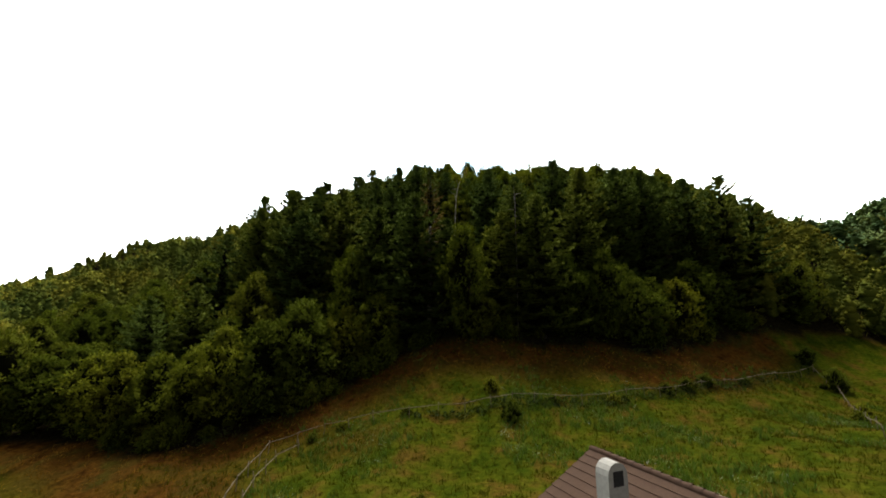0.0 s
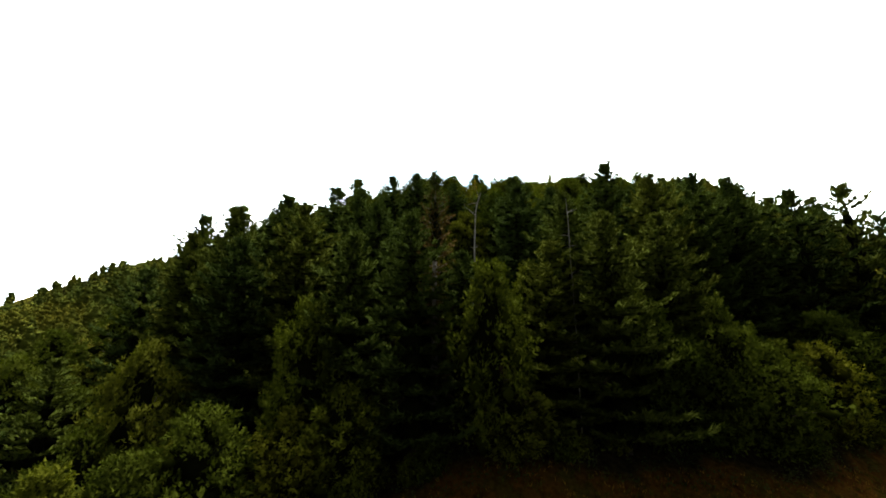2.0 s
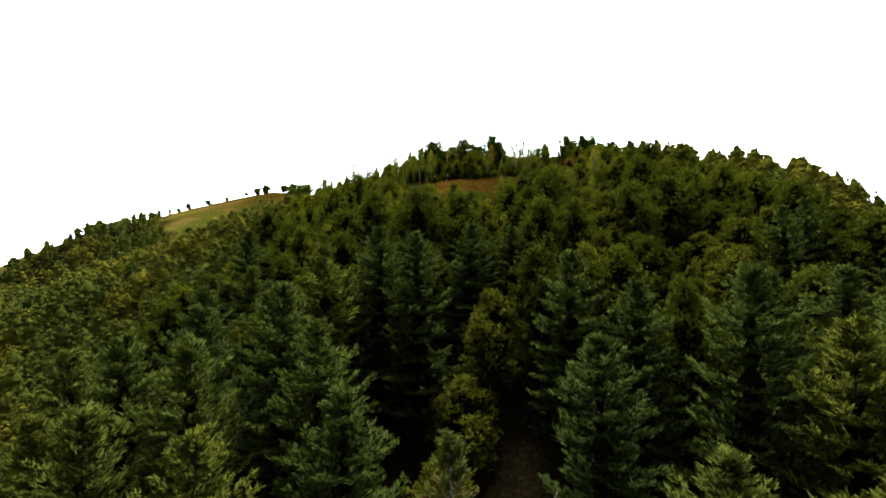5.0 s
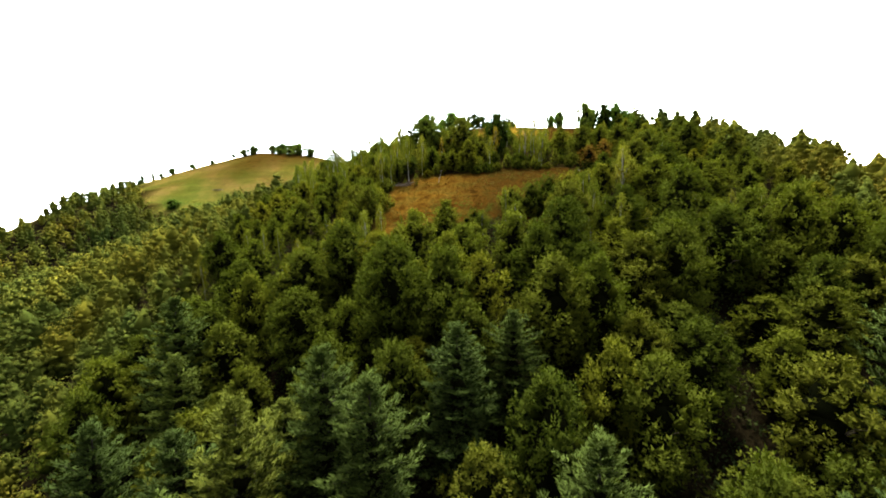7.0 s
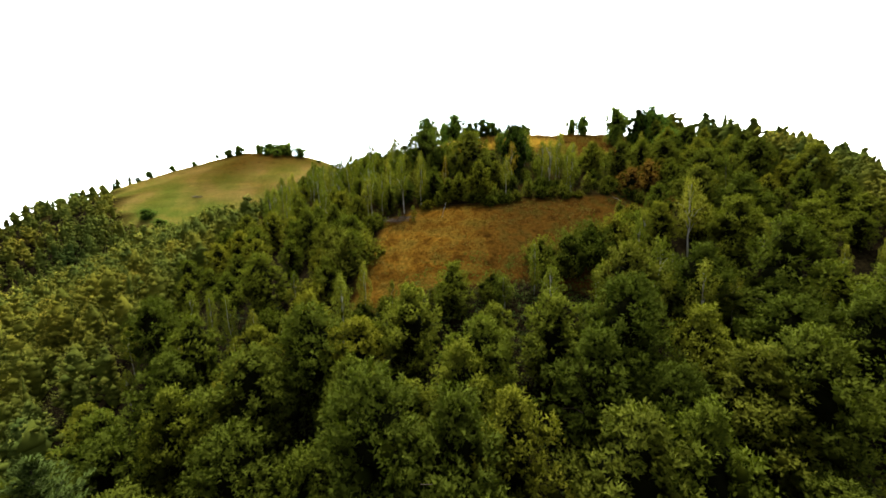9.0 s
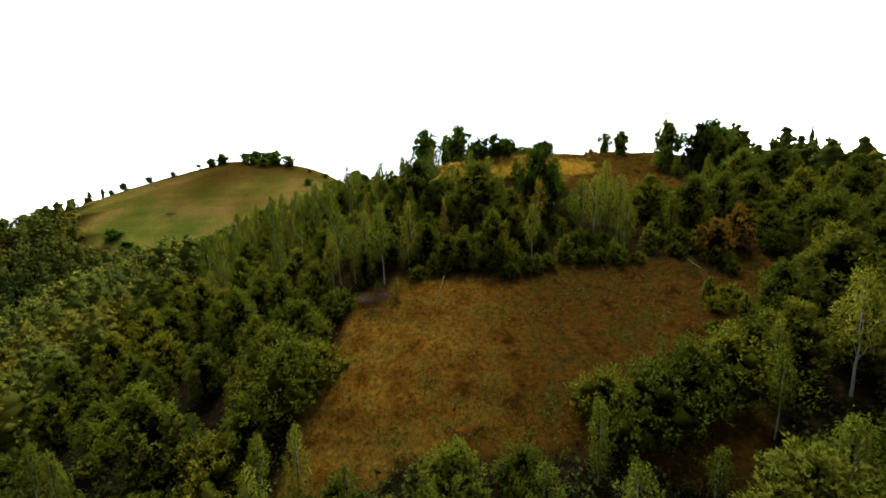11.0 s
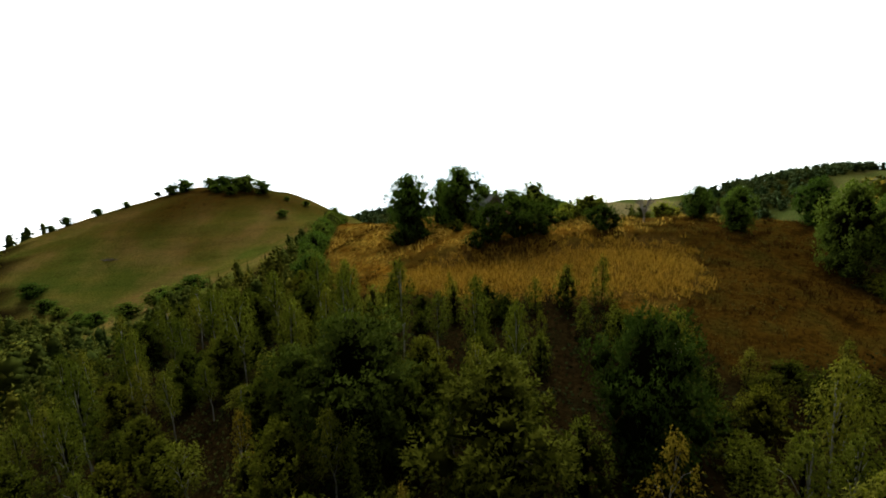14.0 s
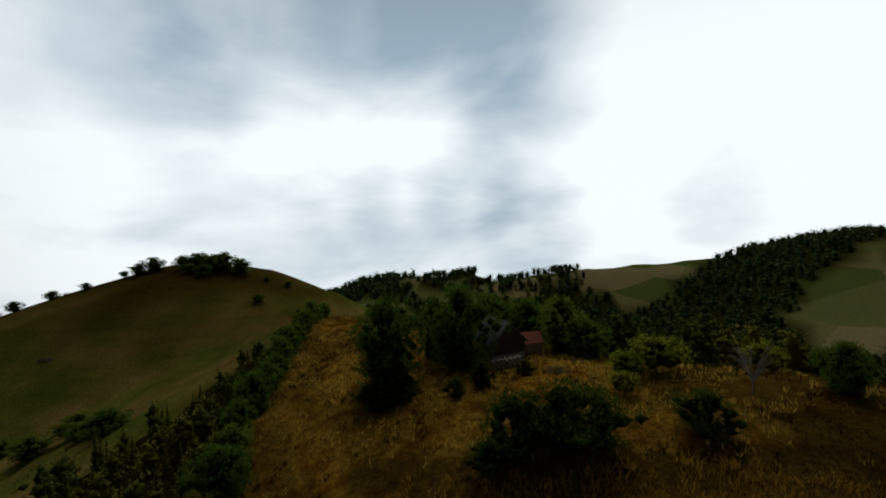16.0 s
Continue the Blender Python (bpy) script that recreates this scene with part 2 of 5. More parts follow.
M_PLANK = rough_material("dark_planks", (0.050, 0.038, 0.028), (0.090, 0.070, 0.050), 3.0)
M_STONE = rough_material("field_stone", (0.40, 0.37, 0.31), (0.24, 0.22, 0.18), 2.0)
M_SOOT = rough_material("soot", (0.010, 0.010, 0.010), (0.025, 0.022, 0.020), 4.0)
M_GLASS, _nt, _b = material("window_glass", 0.08, 0.0, 0.6)
_b.inputs["Base Color"].default_value = (0.02, 0.025, 0.03, 1)
M_GRASS = leaf_material("meadow_grass", (0.038, 0.045, 0.002), (0.054, 0.054, 0.006), (0.077, 0.066, 0.008), spread=((0.394, 0.399, 0.394), (0.680, 0.653, 0.680), (1.5, 1.45, 1.3)))
M_DRYGRASS = woods_material("dry_grass", (0.160, 0.080, 0.010), (0.200, 0.107, 0.014), (0.239, 0.136, 0.020))

M_GLADEGRASS = leaf_material("glade_grass", (0.040, 0.018, 0.005), (0.049, 0.024, 0.006), (0.050, 0.033, 0.007))
M_STRAW = leaf_material("straw", (0.260, 0.143, 0.021), (0.390, 0.234, 0.039), (0.546, 0.364, 0.091), spread=((0.390, 0.364, 0.338), (1.105, 1.105, 1.105), (1.9, 1.8, 1.7)))
M_FLOWER = rough_material("white_flowers", (0.42, 0.45, 0.34), (0.26, 0.32, 0.18), 3.0, 0.9, 0.0)
M_WEED = leaf_material("weed_leaves", (0.042, 0.074, 0.013), (0.062, 0.094, 0.018), (0.092, 0.116, 0.032))


def ground_material():
    m, nt, b = material("hill_ground", 1.0, 0.0, 0.0)
    fine, mid_, wide = noise_node(nt, 2.2, 5, 0.65), noise_node(nt, 0.35, 4), noise_node(nt, 0.05, 3)

    def zone(name):
        a = nt.nodes.new("ShaderNodeAttribute")
        a.attribute_name = name
        return a.outputs["Fac"]
    lush = ramp(nt, mid_, (0.34, (0.020, 0.031, 0.002)), (0.52, (0.037, 0.042, 0.003)), (0.66, (0.056, 0.036, 0.006)))
    dry = ramp(nt, mid_, (0.30, (0.019, 0.008, 0.002)), (0.46, (0.050, 0.022, 0.004)), (0.55, (0.038, 0.020, 0.004)), (0.68, (0.030, 0.024, 0.004)))
    gold = ramp(nt, mid_, (0.30, (0.075, 0.033, 0.004)), (0.45, (0.165, 0.086, 0.010)), (0.58, (0.235, 0.145, 0.022)), (0.7, (0.110, 0.060, 0.008)))
    # forest litter, coloured near black to hold the shade under the trees too
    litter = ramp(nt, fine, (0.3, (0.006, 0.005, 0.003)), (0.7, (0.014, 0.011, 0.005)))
    field = ramp(nt, wide, (0.36, (0.072, 0.090, 0.014)), (0.5, (0.116, 0.108, 0.022)), (0.64, (0.172, 0.122, 0.036)))
    co = nt.nodes.new("ShaderNodeTexCoord")
    squeeze = nt.nodes.new("ShaderNodeMapping")
    squeeze.inputs["Scale"].default_value = (0.035, 0.035, 0.42)
    nt.links.new(co.outputs["Object"], squeeze.inputs["Vector"])
    tracks = nt.nodes.new("ShaderNodeTexNoise")
    tracks.inputs["Scale"].default_value, tracks.inputs["Detail"].default_value, tracks.inputs["Roughness"].default_value = 1.0, 4.0, 0.7
    nt.links.new(squeeze.outputs[0], tracks.inputs["Vector"])
    field = mix(nt, 1.0, field, ramp(nt, tracks.outputs["Fac"], (0.34, (0.80, 0.80, 0.78)), (0.5, (1.0, 1.0, 1.0)), (0.64, (1.16, 1.06, 1.0))), "MULTIPLY")
    plots = nt.nodes.new("ShaderNodeTexVoronoi")
    plots.inputs["Scale"].default_value = 0.021
    nt.links.new(co.outputs["Object"], plots.inputs["Vector"])
    plot = nt.nodes.new("ShaderNodeSeparateColor")
    nt.links.new(plots.outputs["Color"], plot.inputs[0])
    field = mix(nt, zone("plots"), field, ramp(nt, plot.outputs[0], (0.0, (0.060, 0.085, 0.022)), (0.3, (0.105, 0.120, 0.035)), (0.6, (0.150, 0.130, 0.055)), (0.85, (0.205, 0.165, 0.085)), (1.0, (0.080, 0.110, 0.030))))
    gold = mix(nt, 1.0, gold, ramp(nt, tracks.outputs["Fac"], (0.38, (0.60, 0.55, 0.5)), (0.52, (1.0, 1.0, 1.0)), (0.62, (1.25, 1.15, 1.0))), "MULTIPLY")
    col = mix(nt, zone("dry"), lush, dry)
    col = mix(nt, zone("gold"), col, gold)
    col = mix(nt, zone("straw"), col, ramp(nt, fine, (0.32, (0.062, 0.032, 0.006)), (0.7, (0.170, 0.104, 0.024))))
    col = mix(nt, zone("field"), col, field)
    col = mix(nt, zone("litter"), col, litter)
    col = mix(nt, 1.0, col, ramp(nt, fine, (0.28, (0.42, 0.45, 0.40)), (0.72, (1.5, 1.46, 1.4))), "MULTIPLY")
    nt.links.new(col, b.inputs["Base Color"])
    bump(nt, b, fine, 0.9, 0.25)
    return m


M_GROUND = ground_material()


# ---- mesh helpers ----
def mesh_of(name, verts, faces, mat, smooth=False, inner=None, normals=None):
    """A mesh from arrays; faces is one (n, k) array or a list of such, the later ones of the inner materials."""
    groups = faces if isinstance(faces, list) else [faces]
    me = bpy.data.meshes.new(name)
    verts = np.asarray(verts, np.float32)
    loops = np.concatenate([np.asarray(g, np.int32).ravel() for g in groups])
    sizes = np.concatenate([np.full(len(g), np.asarray(g).shape[1], np.int32) for g in groups])
    me.vertices.add(len(verts))
    me.vertices.foreach_set("co", verts.ravel())
    me.loops.add(len(loops))
    me.loops.foreach_set("vertex_index", loops)
    me.polygons.add(len(sizes))
    me.polygons.foreach_set("loop_start", np.concatenate(([0], np.cumsum(sizes)[:-1])).astype(np.int32))
    if smooth:
        me.polygons.foreach_set("use_smooth", np.ones(len(sizes), bool))
    if inner:
        me.polygons.foreach_set("material_index", np.repeat(np.arange(len(groups)), [len(g) for g in groups]).astype(np.int32))
    if normals is not None:
        me.polygons.foreach_set("use_smooth", np.ones(len(sizes), bool))
    me.update(calc_edges=True)
    if normals is not None:
        me.attributes.new("custom_normal", "FLOAT_VECTOR", "POINT").data.foreach_set("vector", np.asarray(normals, np.float32).ravel())
    me.materials.append(mat)
    for m in inner or ():
        me.materials.append(m)
    return me


def part(name, me, parent, label=""):
    """One mesh object under a thing or a part."""
    ob = new(name, me)
    ob.parent = parent
    return tagged(ob, label) if label else ob


def bm_mesh(name, bm, mat):
    me = bpy.data.meshes.new(name)
    bm.to_mesh(me)
    bm.free()
    me.materials.append(mat)
    return me


def box_mesh(name, size, mat, bevel=0.02, at=(0, 0, 0)):
    bm = bmesh.new()
    bmesh.ops.create_cube(bm, size=1.0)
    bmesh.ops.scale(bm, vec=size, verts=bm.verts)
    if bevel:
        bmesh.ops.bevel(bm, geom=bm.edges[:], offset=bevel, segments=1, affect="EDGES")
    bmesh.ops.translate(bm, vec=at, verts=bm.verts)
    return bm_mesh(name, bm, mat)


def tube(points, radii, sides=6):
    """Vertices and quads of a tapered tube through the points."""
    points, out = np.asarray(points, float), []
    ang = np.arange(sides) * 2 * math.pi / sides
    for i, (p, r) in enumerate(zip(points, radii)):
        d = points[min(i + 1, len(points) - 1)] - points[max(i - 1, 0)]
        d = d / (np.linalg.norm(d) + 1e-9)
        u = np.cross(d, (0.0, 1.0, 0.0) if abs(d[1]) < 0.8 else (1.0, 0.0, 0.0))
        u /= np.linalg.norm(u)
        v = np.cross(d, u)
        out.append(p + r * (np.cos(ang)[:, None] * u + np.sin(ang)[:, None] * v))
    k = np.arange(sides)
    quads = [np.stack((i * sides + k, i * sides + (k + 1) % sides, (i + 1) * sides + (k + 1) % sides, (i + 1) * sides + k), 1) for i in range(len(points) - 1)]
    return np.concatenate(out), np.concatenate(quads)


def join(pieces):
    verts, faces, n = [], [], 0
    for v, f in pieces:
        verts.append(v)
        faces.append(f + n)
        n += len(v)
    return np.concatenate(verts), np.concatenate(faces)


def sprays(at, way, length, width, rng, fold=0.25, loose=0.7, out=None):
    """A leaf spray (folded rhombus) at each place, pointing along way, with a side turned at random about it; out is the way its
    leaves face, so that the many small leaves of one clump catch the light together."""
    n = len(at)
    way = way / (np.linalg.norm(way, axis=1)[:, None] + 1e-9)
    side = np.cross(way, rng.normal(size=(n, 3)) * loose + (0, 0, 1.1))
    side /= np.linalg.norm(side, axis=1)[:, None] + 1e-9
    up = np.cross(side, way)
    if out is not None:
        turn = np.where((up * out).sum(1) < 0, -1.0, 1.0)[:, None]
        side, up = side * turn, up * turn
    length, width = np.asarray(length).reshape(-1, 1), np.asarray(width).reshape(-1, 1)
    mid_ = at + way * length * 0.45
    v = np.stack((at, mid_ - side * width / 2 - up * fold * width, at + way * length, mid_ + side * width / 2 - up * fold * width), 1)
    f = np.arange(4 * n).reshape(n, 4)[:, ::-1]
    if out is None:
        return v.reshape(-1, 3), f
    out = out / (np.linalg.norm(out, axis=1)[:, None] + 1e-9)
    return v.reshape(-1, 3), f, np.repeat(out, 4, 0)


OCT_V = np.array([(1, 0, 0), (-1, 0, 0), (0, 1, 0), (0, -1, 0), (0, 0, 1), (0, 0, -1)], float)
OCT_F = np.array([(0, 2, 4), (2, 1, 4), (1, 3, 4), (3, 0, 4), (2, 0, 5), (1, 2, 5), (3, 1, 5), (0, 3, 5)])


def lumps(at, radii, rng, rough=0.2):
    """The inside of each clump, coloured for its shade: a small uneven body of 8 triangles."""
    n = len(at)
    v = OCT_V[None] * (1 + rng.uniform(-rough, rough, (n, 6, 1))) * np.asarray(radii)[:, None, :] + at[:, None, :]
    return v.reshape(-1, 3), (OCT_F[None] + 6 * np.arange(n)[:, None, None]).reshape(-1, 3)


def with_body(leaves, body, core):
    """Twigs, the clump bodies and the near-black core, both with shade in their colour, as one: vertices, face groups
    and normals.
    """
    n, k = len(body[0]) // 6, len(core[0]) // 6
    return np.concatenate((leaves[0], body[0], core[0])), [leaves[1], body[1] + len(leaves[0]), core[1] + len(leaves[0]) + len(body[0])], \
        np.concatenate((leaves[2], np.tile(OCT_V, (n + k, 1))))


# ---- the lie of the land ----
def soft_max(a, b, w):
    return 0.5 * (a + b + np.sqrt((a - b) ** 2 + w * w))


def along(y, knots):
    ks, vs = zip(*knots)
    return sum(np.interp(y + o, ks, vs) for o in (-5, -2.5, 0, 2.5, 5)) / 5


SPINE = [(-300, -30), (-60, -5), (0, -1.8), (24, -2.0), (38, -2.0), (46, -0.7), (52, 2.6), (58, 7.2), (100, 34), (142, 61), (150, 64.5), (160, 68.6), (172, 74),
         (184, 79.2), (199, 83.2), (215, 84.6), (235, 83.5), (260, 80.5), (300, 77), (400, 52), (700, 20), (1500, -150)]
CREST = [(-300, 8), (40, 8), (110, 8), (160, 10), (200, 18), (225, 6), (250, -14), (300, -52), (340, -90), (700, -100)]
RIGHT_FALL = [(-300, 0.1), (60, 0.04), (110, 0.08), (150, 0.16), (200, 0.24), (230, 0.34), (700, 0.34)]
BREADTH = [(-300, 30), (30, 13), (60, 15), (110, 22), (145, 44), (165, 40), (300, 30), (700, 60)]


def bulge(x, y, cx, cy, sx, sy, turn=0.0):
    c, s = math.cos(radians(turn)), math.sin(radians(turn))
    u, v = (x - cx) * c + (y - cy) * s, -(x - cx) * s + (y - cy) * c
    return np.exp(-(u / sx) ** 2 - (v / sy) ** 2)


def terrace(x):
    """The foot of the grassy bank across the crest meadow."""
    return np.interp(x, (-14, -4, 4, 14, 20, 30), (204, 200.5, 198.5, 198.5, 199.5, 199))


def ground_z(x, y):
    x, y = np.asarray(x, float), np.asarray(y, float)
    dx, w = x - along(y, CREST), along(y, BREADTH)
    spread = np.sqrt(dx * dx + w * w) - w
    back = 0.33 * np.clip(x - 2, 0, 70) * np.clip((140 - y) / 50, 0, 1)
    hill = along(y - back, SPINE) - np.where(dx < 0, 0.42, along(y, RIGHT_FALL)) * spread * np.clip((y + 60) / 100, 0.25, 1)
    hill = hill - 0.3 * (np.sqrt(np.clip(x - 66, 0, None) ** 2 + 100) - 10) * np.clip((y - 60) / 60, 0, 1)
    knoll = 95.2 - 0.74 * (np.sqrt(((x + 122) * np.where(x < -122, 0.53, 0.80)) ** 2 + (y - 340) ** 2 + 30 ** 2) - 30)
    far = np.hypot(x - 10, y - 120)
    valley = -16 + np.where(x < 0, 0.19, 0.13) * np.clip(y, -100, 260) - 0.10 * np.clip(far - 420, 0, None)
    hill = hill + 7 * bulge(x, y, 58, 98, 34, 26) + 9 * bulge(x, y, 92, 104, 34, 26) + 3.4 * bulge(x, y, 40, 209, 18, 13) + 6 * bulge(x, y, 84, 150, 26, 40)
    knoll = knoll + 12 * bulge(x, y, -222, 252, 50, 36, 25) - 4 * bulge(x, y, -122, 268, 40, 18)
    z = soft_max(soft_max(hill, knoll, 3.0), valley, 8.0)
    hills = 18 * bulge(x, y, -105, 570, 110, 90, 10) + 44 * bulge(x, y, 150, 610, 170, 90, -8) + 59 * bulge(x, y, 330, 520, 110, 190, -30) \
        + 12 * bulge(x, y, 30, 640, 260, 110) + 36 * bulge(x, y, 520, 640, 200, 220) + 76 * bulge(x, y, 325, 236, 80, 90) + 30 * bulge(x, y, 190, 200, 45, 60) + 26 * bulge(x, y, 460, 500, 75, 90)
    z = z + hills
    d = y - terrace(x)
    z = z + 0.75 * np.tanh(d / 0.9) * np.exp(-(d / 7) ** 2) * np.clip((x + 16) / 8, 0, 1) * np.clip((34 - x) / 10, 0, 1)
    ripple = 0.6 * np.sin(x * 0.11 + 1.3 * np.sin(y * 0.07)) * np.cos(y * 0.09 + 0.5) + 0.25 * np.sin(x * 0.37 + y * 0.23) * np.sin(y * 0.31 - x * 0.12)
    return z + ripple * np.clip((far - 20) / 40, 0.3, 1.6)


def line(x, *knots):
    ks, vs = zip(*knots)
    return np.interp(x, ks, vs)


def wobble(x, y, s):
    return np.sin(x / s + 1.7 * np.sin(y / (1.3 * s))) * np.cos(y / s - 0.8 * np.sin(x / (0.9 * s)))


def lower_edge(x):
    return line(x, (-140, 48), (-80, 52), (-50, 53), (-36, 49), (-24, 50), (-16, 53), (-8, 57), (2, 59.5), (20, 61), (28, 62), (50, 71.5), (60, 75.5), (73, 77), (110, 76))


def clearing(x, y):
    """The brown glade half way up the hill."""
    return (y > 135.5 + wobble(x, y, 7)) & (y < line(x, (-20, 155.5), (-10, 158), (8, 156.8), (15, 158.8), (30, 161.5), (46, 162)) + 0.8 * wobble(x, y, 3)) & (x > -14.5 - 0.08 * (160 - y)) & (x < line(y, (135, 22), (150, 33), (161, 46)))


def meadow_foot(x):
    return line(x, (-20, 200), (-9, 194), (0, 189), (8, 187), (13, 185.5), (16, 181), (22, 178), (48, 180))


def top_meadow(x, y):
    """The golden meadow on the crest."""
    left = line(y, (172, 12), (178, 7), (186, -2), (194, -12), (202, -21), (215, -31), (240, -37), (275, -45), (300, -54), (320, -62))
    low = meadow_foot(x)
    right = line(y, (170, 40), (190, 40), (215, 64), (230, 64), (245, 10), (262, -18), (300, -36), (320, -44))
    return (x > left + wobble(x, y, 6)) & (y > low + 0.8 * wobble(x, y, 5)) & (x < right) & (y < 322)


def scrub(x, y):
    """The dark brown end of the crest meadow, past the stalks."""
    return (y < 206) & (x > line(y, (178, 17), (187, 21), (192, 25), (199, 22.5), (204, 25)) + 1.2 * wobble(x, y, 3))


def stalk_field(x, y):
    """The strip of tall dry stalks along the lower side of the crest meadow."""
    low = line(x, (-15, 199.3), (-8, 194), (-2, 188.8), (6.7, 187), (10.4, 186.4), (20, 186.6), (24, 188.5), (28, 198))
    return top_meadow(x, y) & (y > low + 0.3 * wobble(x, y, 2)) & (y < terrace(x) + 0.4 - line(x, (-14, 3), (-6, 1.0), (0, 0))) & (x > -14) & (x < 27)


def knoll_meadow(x, y):
    low = line(x, (-195, 292), (-165, 266), (-138, 254), (-110, 240), (-84, 224), (-66, 218), (-52, 232), (-44, 300))
    return (y > low + 2 * wobble(x, y, 9)) & (x > -196 + 2 * wobble(x, y, 8)) & (x < -44) & (y < 420)


def lower_meadow(x, y):
    return y < lower_edge(x) + 0.7 * wobble(x, y, 4)


def far_field(x, y):
    """Open fields on the far hills, between their woods and hedges."""
    v = wobble(x + 40, y, 43) + 0.7 * wobble(x, y + 90, 23)
    west = (v > -0.3) & (np.abs(wobble(x, y, 21)) > 0.10)
    wood_foot = line(y, (380, 172), (436, 192), (442, 203), (459, 223), (475, 251), (502, 302), (560, 420))
    wood_top = line(y, (480, 90), (493, 108), (504, 140), (518, 164), (537, 184), (561, 222), (620, 330))
    slope = (x > wood_foot + 5 * wobble(x, y, 14)) & (y > 372) & (wobble(x, y, 24) + 0.5 * wobble(x, y, 9) < 0.75)
    strip = (x < wood_top) & (x > 116 + 3 * wobble(x, y, 9)) & (y > 500)
    heights = (y > 548 + 4 * wobble(x, y, 11)) & (x < wood_top) & (np.abs(wobble(x, y, 19)) > 0.22) & (wobble(x + 9, y, 31) < 0.45) & (np.abs(wobble(x + 5, y, 12)) > 0.10)
    east = slope | strip | heights
    return (np.hypot(x, y - 170) > 235) & (y > 150) & np.where(x < 25, west, east)


def wooded(x, y):
    open_ = clearing(x, y) | top_meadow(x, y) | knoll_meadow(x, y) | lower_meadow(x, y) | far_field(x, y)
    return ~open_


def reach_from(x, y):
    return np.hypot(x, y - 170)


def build_ground():
    def steps(lo, hi, near, far_, a, b):
        """Grid lines: a step of near between a and b, widening outside."""
        mid_ = np.arange(a, b + 0.01, near)
        out = [b]
        s = near
        while out[-1] < hi:
            s = min(s * 1.12, far_)
            out.append(out[-1] + s)
        back = [a]
        s = near
        while back[-1] > lo:
            s = min(s * 1.12, far_)
            back.append(back[-1] - s)
        return np.concatenate((back[:0:-1], mid_, out[1:]))
    xs, ys = steps(-2500, 2500, 1.6, 90, -70, 85), steps(-900, 3000, 1.6, 90, -10, 250)
    X, Y = np.meshgrid(xs, ys)
    Z = ground_z(X, Y)
    n, k = len(xs), len(ys)
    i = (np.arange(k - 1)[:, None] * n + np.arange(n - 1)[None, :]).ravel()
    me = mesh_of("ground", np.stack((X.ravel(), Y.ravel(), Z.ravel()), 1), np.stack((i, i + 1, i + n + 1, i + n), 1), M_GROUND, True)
    x, y = X.ravel(), Y.ravel()
    w = wobble(x, y, 11) + 0.6 * wobble(x + 31, y, 5)
    low = lower_meadow(x, y)
    top_strip = np.clip((y - (lower_edge(x) - 9 - 2 * w)) / 4, 0, 1) * (x < 60)
    side = 0.45 * np.clip((-14 + 0.45 * (y - 45) - x) / 4, 0, 1)
    zones = {
        "dry": np.where(low, np.clip(np.maximum(top_strip, side) + np.clip((w - 0.25) * 1.3, 0, 0.8) * np.clip((22 - x) / 18, 0.25, 1), 0, 1), np.where(clearing(x, y), 0.92, np.where(reach_from(x, y) > 250, 0.1, 0.85))),
        "straw": stalk_field(x, y) * np.clip(0.75 + 0.4 * w, 0, 1),
        "gold": np.where(clearing(x, y), 0.30 * np.clip((8 - x) / 12, 0, 1), np.where(top_meadow(x, y), np.clip(0.8 + 0.3 * w, 0, 1) * np.where(scrub(x, y), 0.12, np.where(x > 17 + 0.3 * wobble(x, y, 4), 0.55, 1.0)) * np.where((np.abs(y - terrace(x) - 0.5) < 1.8) & (x > -12) & (x < 30), 0.25, 1.0), 0.0)),
        "field": np.where(knoll_meadow(x, y), np.clip((92 - Z.ravel() + 6 * w) / 26, 0.05, 1), far_field(x, y).astype(float)),
        "plots": np.where(reach_from(x, y) > 255, 0.85, 0.0) * (y > 345),
        # litter and its painted shade, wherever trees stand
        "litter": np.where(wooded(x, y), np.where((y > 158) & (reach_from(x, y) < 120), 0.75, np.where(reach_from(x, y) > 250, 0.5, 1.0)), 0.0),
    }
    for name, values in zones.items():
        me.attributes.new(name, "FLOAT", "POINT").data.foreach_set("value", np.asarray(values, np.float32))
    return tagged(new("ground", me), "hillside of lush and dry meadow, forest litter and far fields", "ground", kind="structure")


ground = build_ground()


# ---- trees ----
def twigs(at, way, length, width, rng, out, loose=0.45):
    """A leafy twig tip (one small triangle) at each place, pointing along way and facing out, so that the leaves of one bough catch the
    light together."""
    n = len(at)
    way = way / (np.linalg.norm(way, axis=1)[:, None] + 1e-9)
    out = out / (np.linalg.norm(out, axis=1)[:, None] + 1e-9)
    side = np.cross(way, out + rng.normal(size=(n, 3)) * loose)
    side /= np.linalg.norm(side, axis=1)[:, None] + 1e-9
    length, width = np.asarray(length).reshape(-1, 1), np.asarray(width).reshape(-1, 1)
    v = np.stack((at - side * width / 2, at + side * width / 2, at + way * length), 1)
    return v.reshape(-1, 3), np.arange(3 * n).reshape(n, 3), np.repeat(out, 3, 0)


def egg(f, belly, point):
    """The girth of a crown at the height f, widest at the belly."""
    return np.where(f > belly, np.clip(1 - ((f - belly) / (1.03 - belly)) ** 2, 0, 1) ** point, 0.5 + 0.5 * np.clip(f / belly, 0, 1))


def crown_core(rng, h, r, base, belly, point, thick):
    heart = np.linspace(0.08, 0.70, 6)
    wide = r * egg(heart, belly, point) * thick
    return lumps(np.column_stack((np.zeros(6), np.zeros(6), base + (h - base) * heart)), np.column_stack((wide, wide, np.full(6, (h - base) * 0.22))), rng, 0.3)


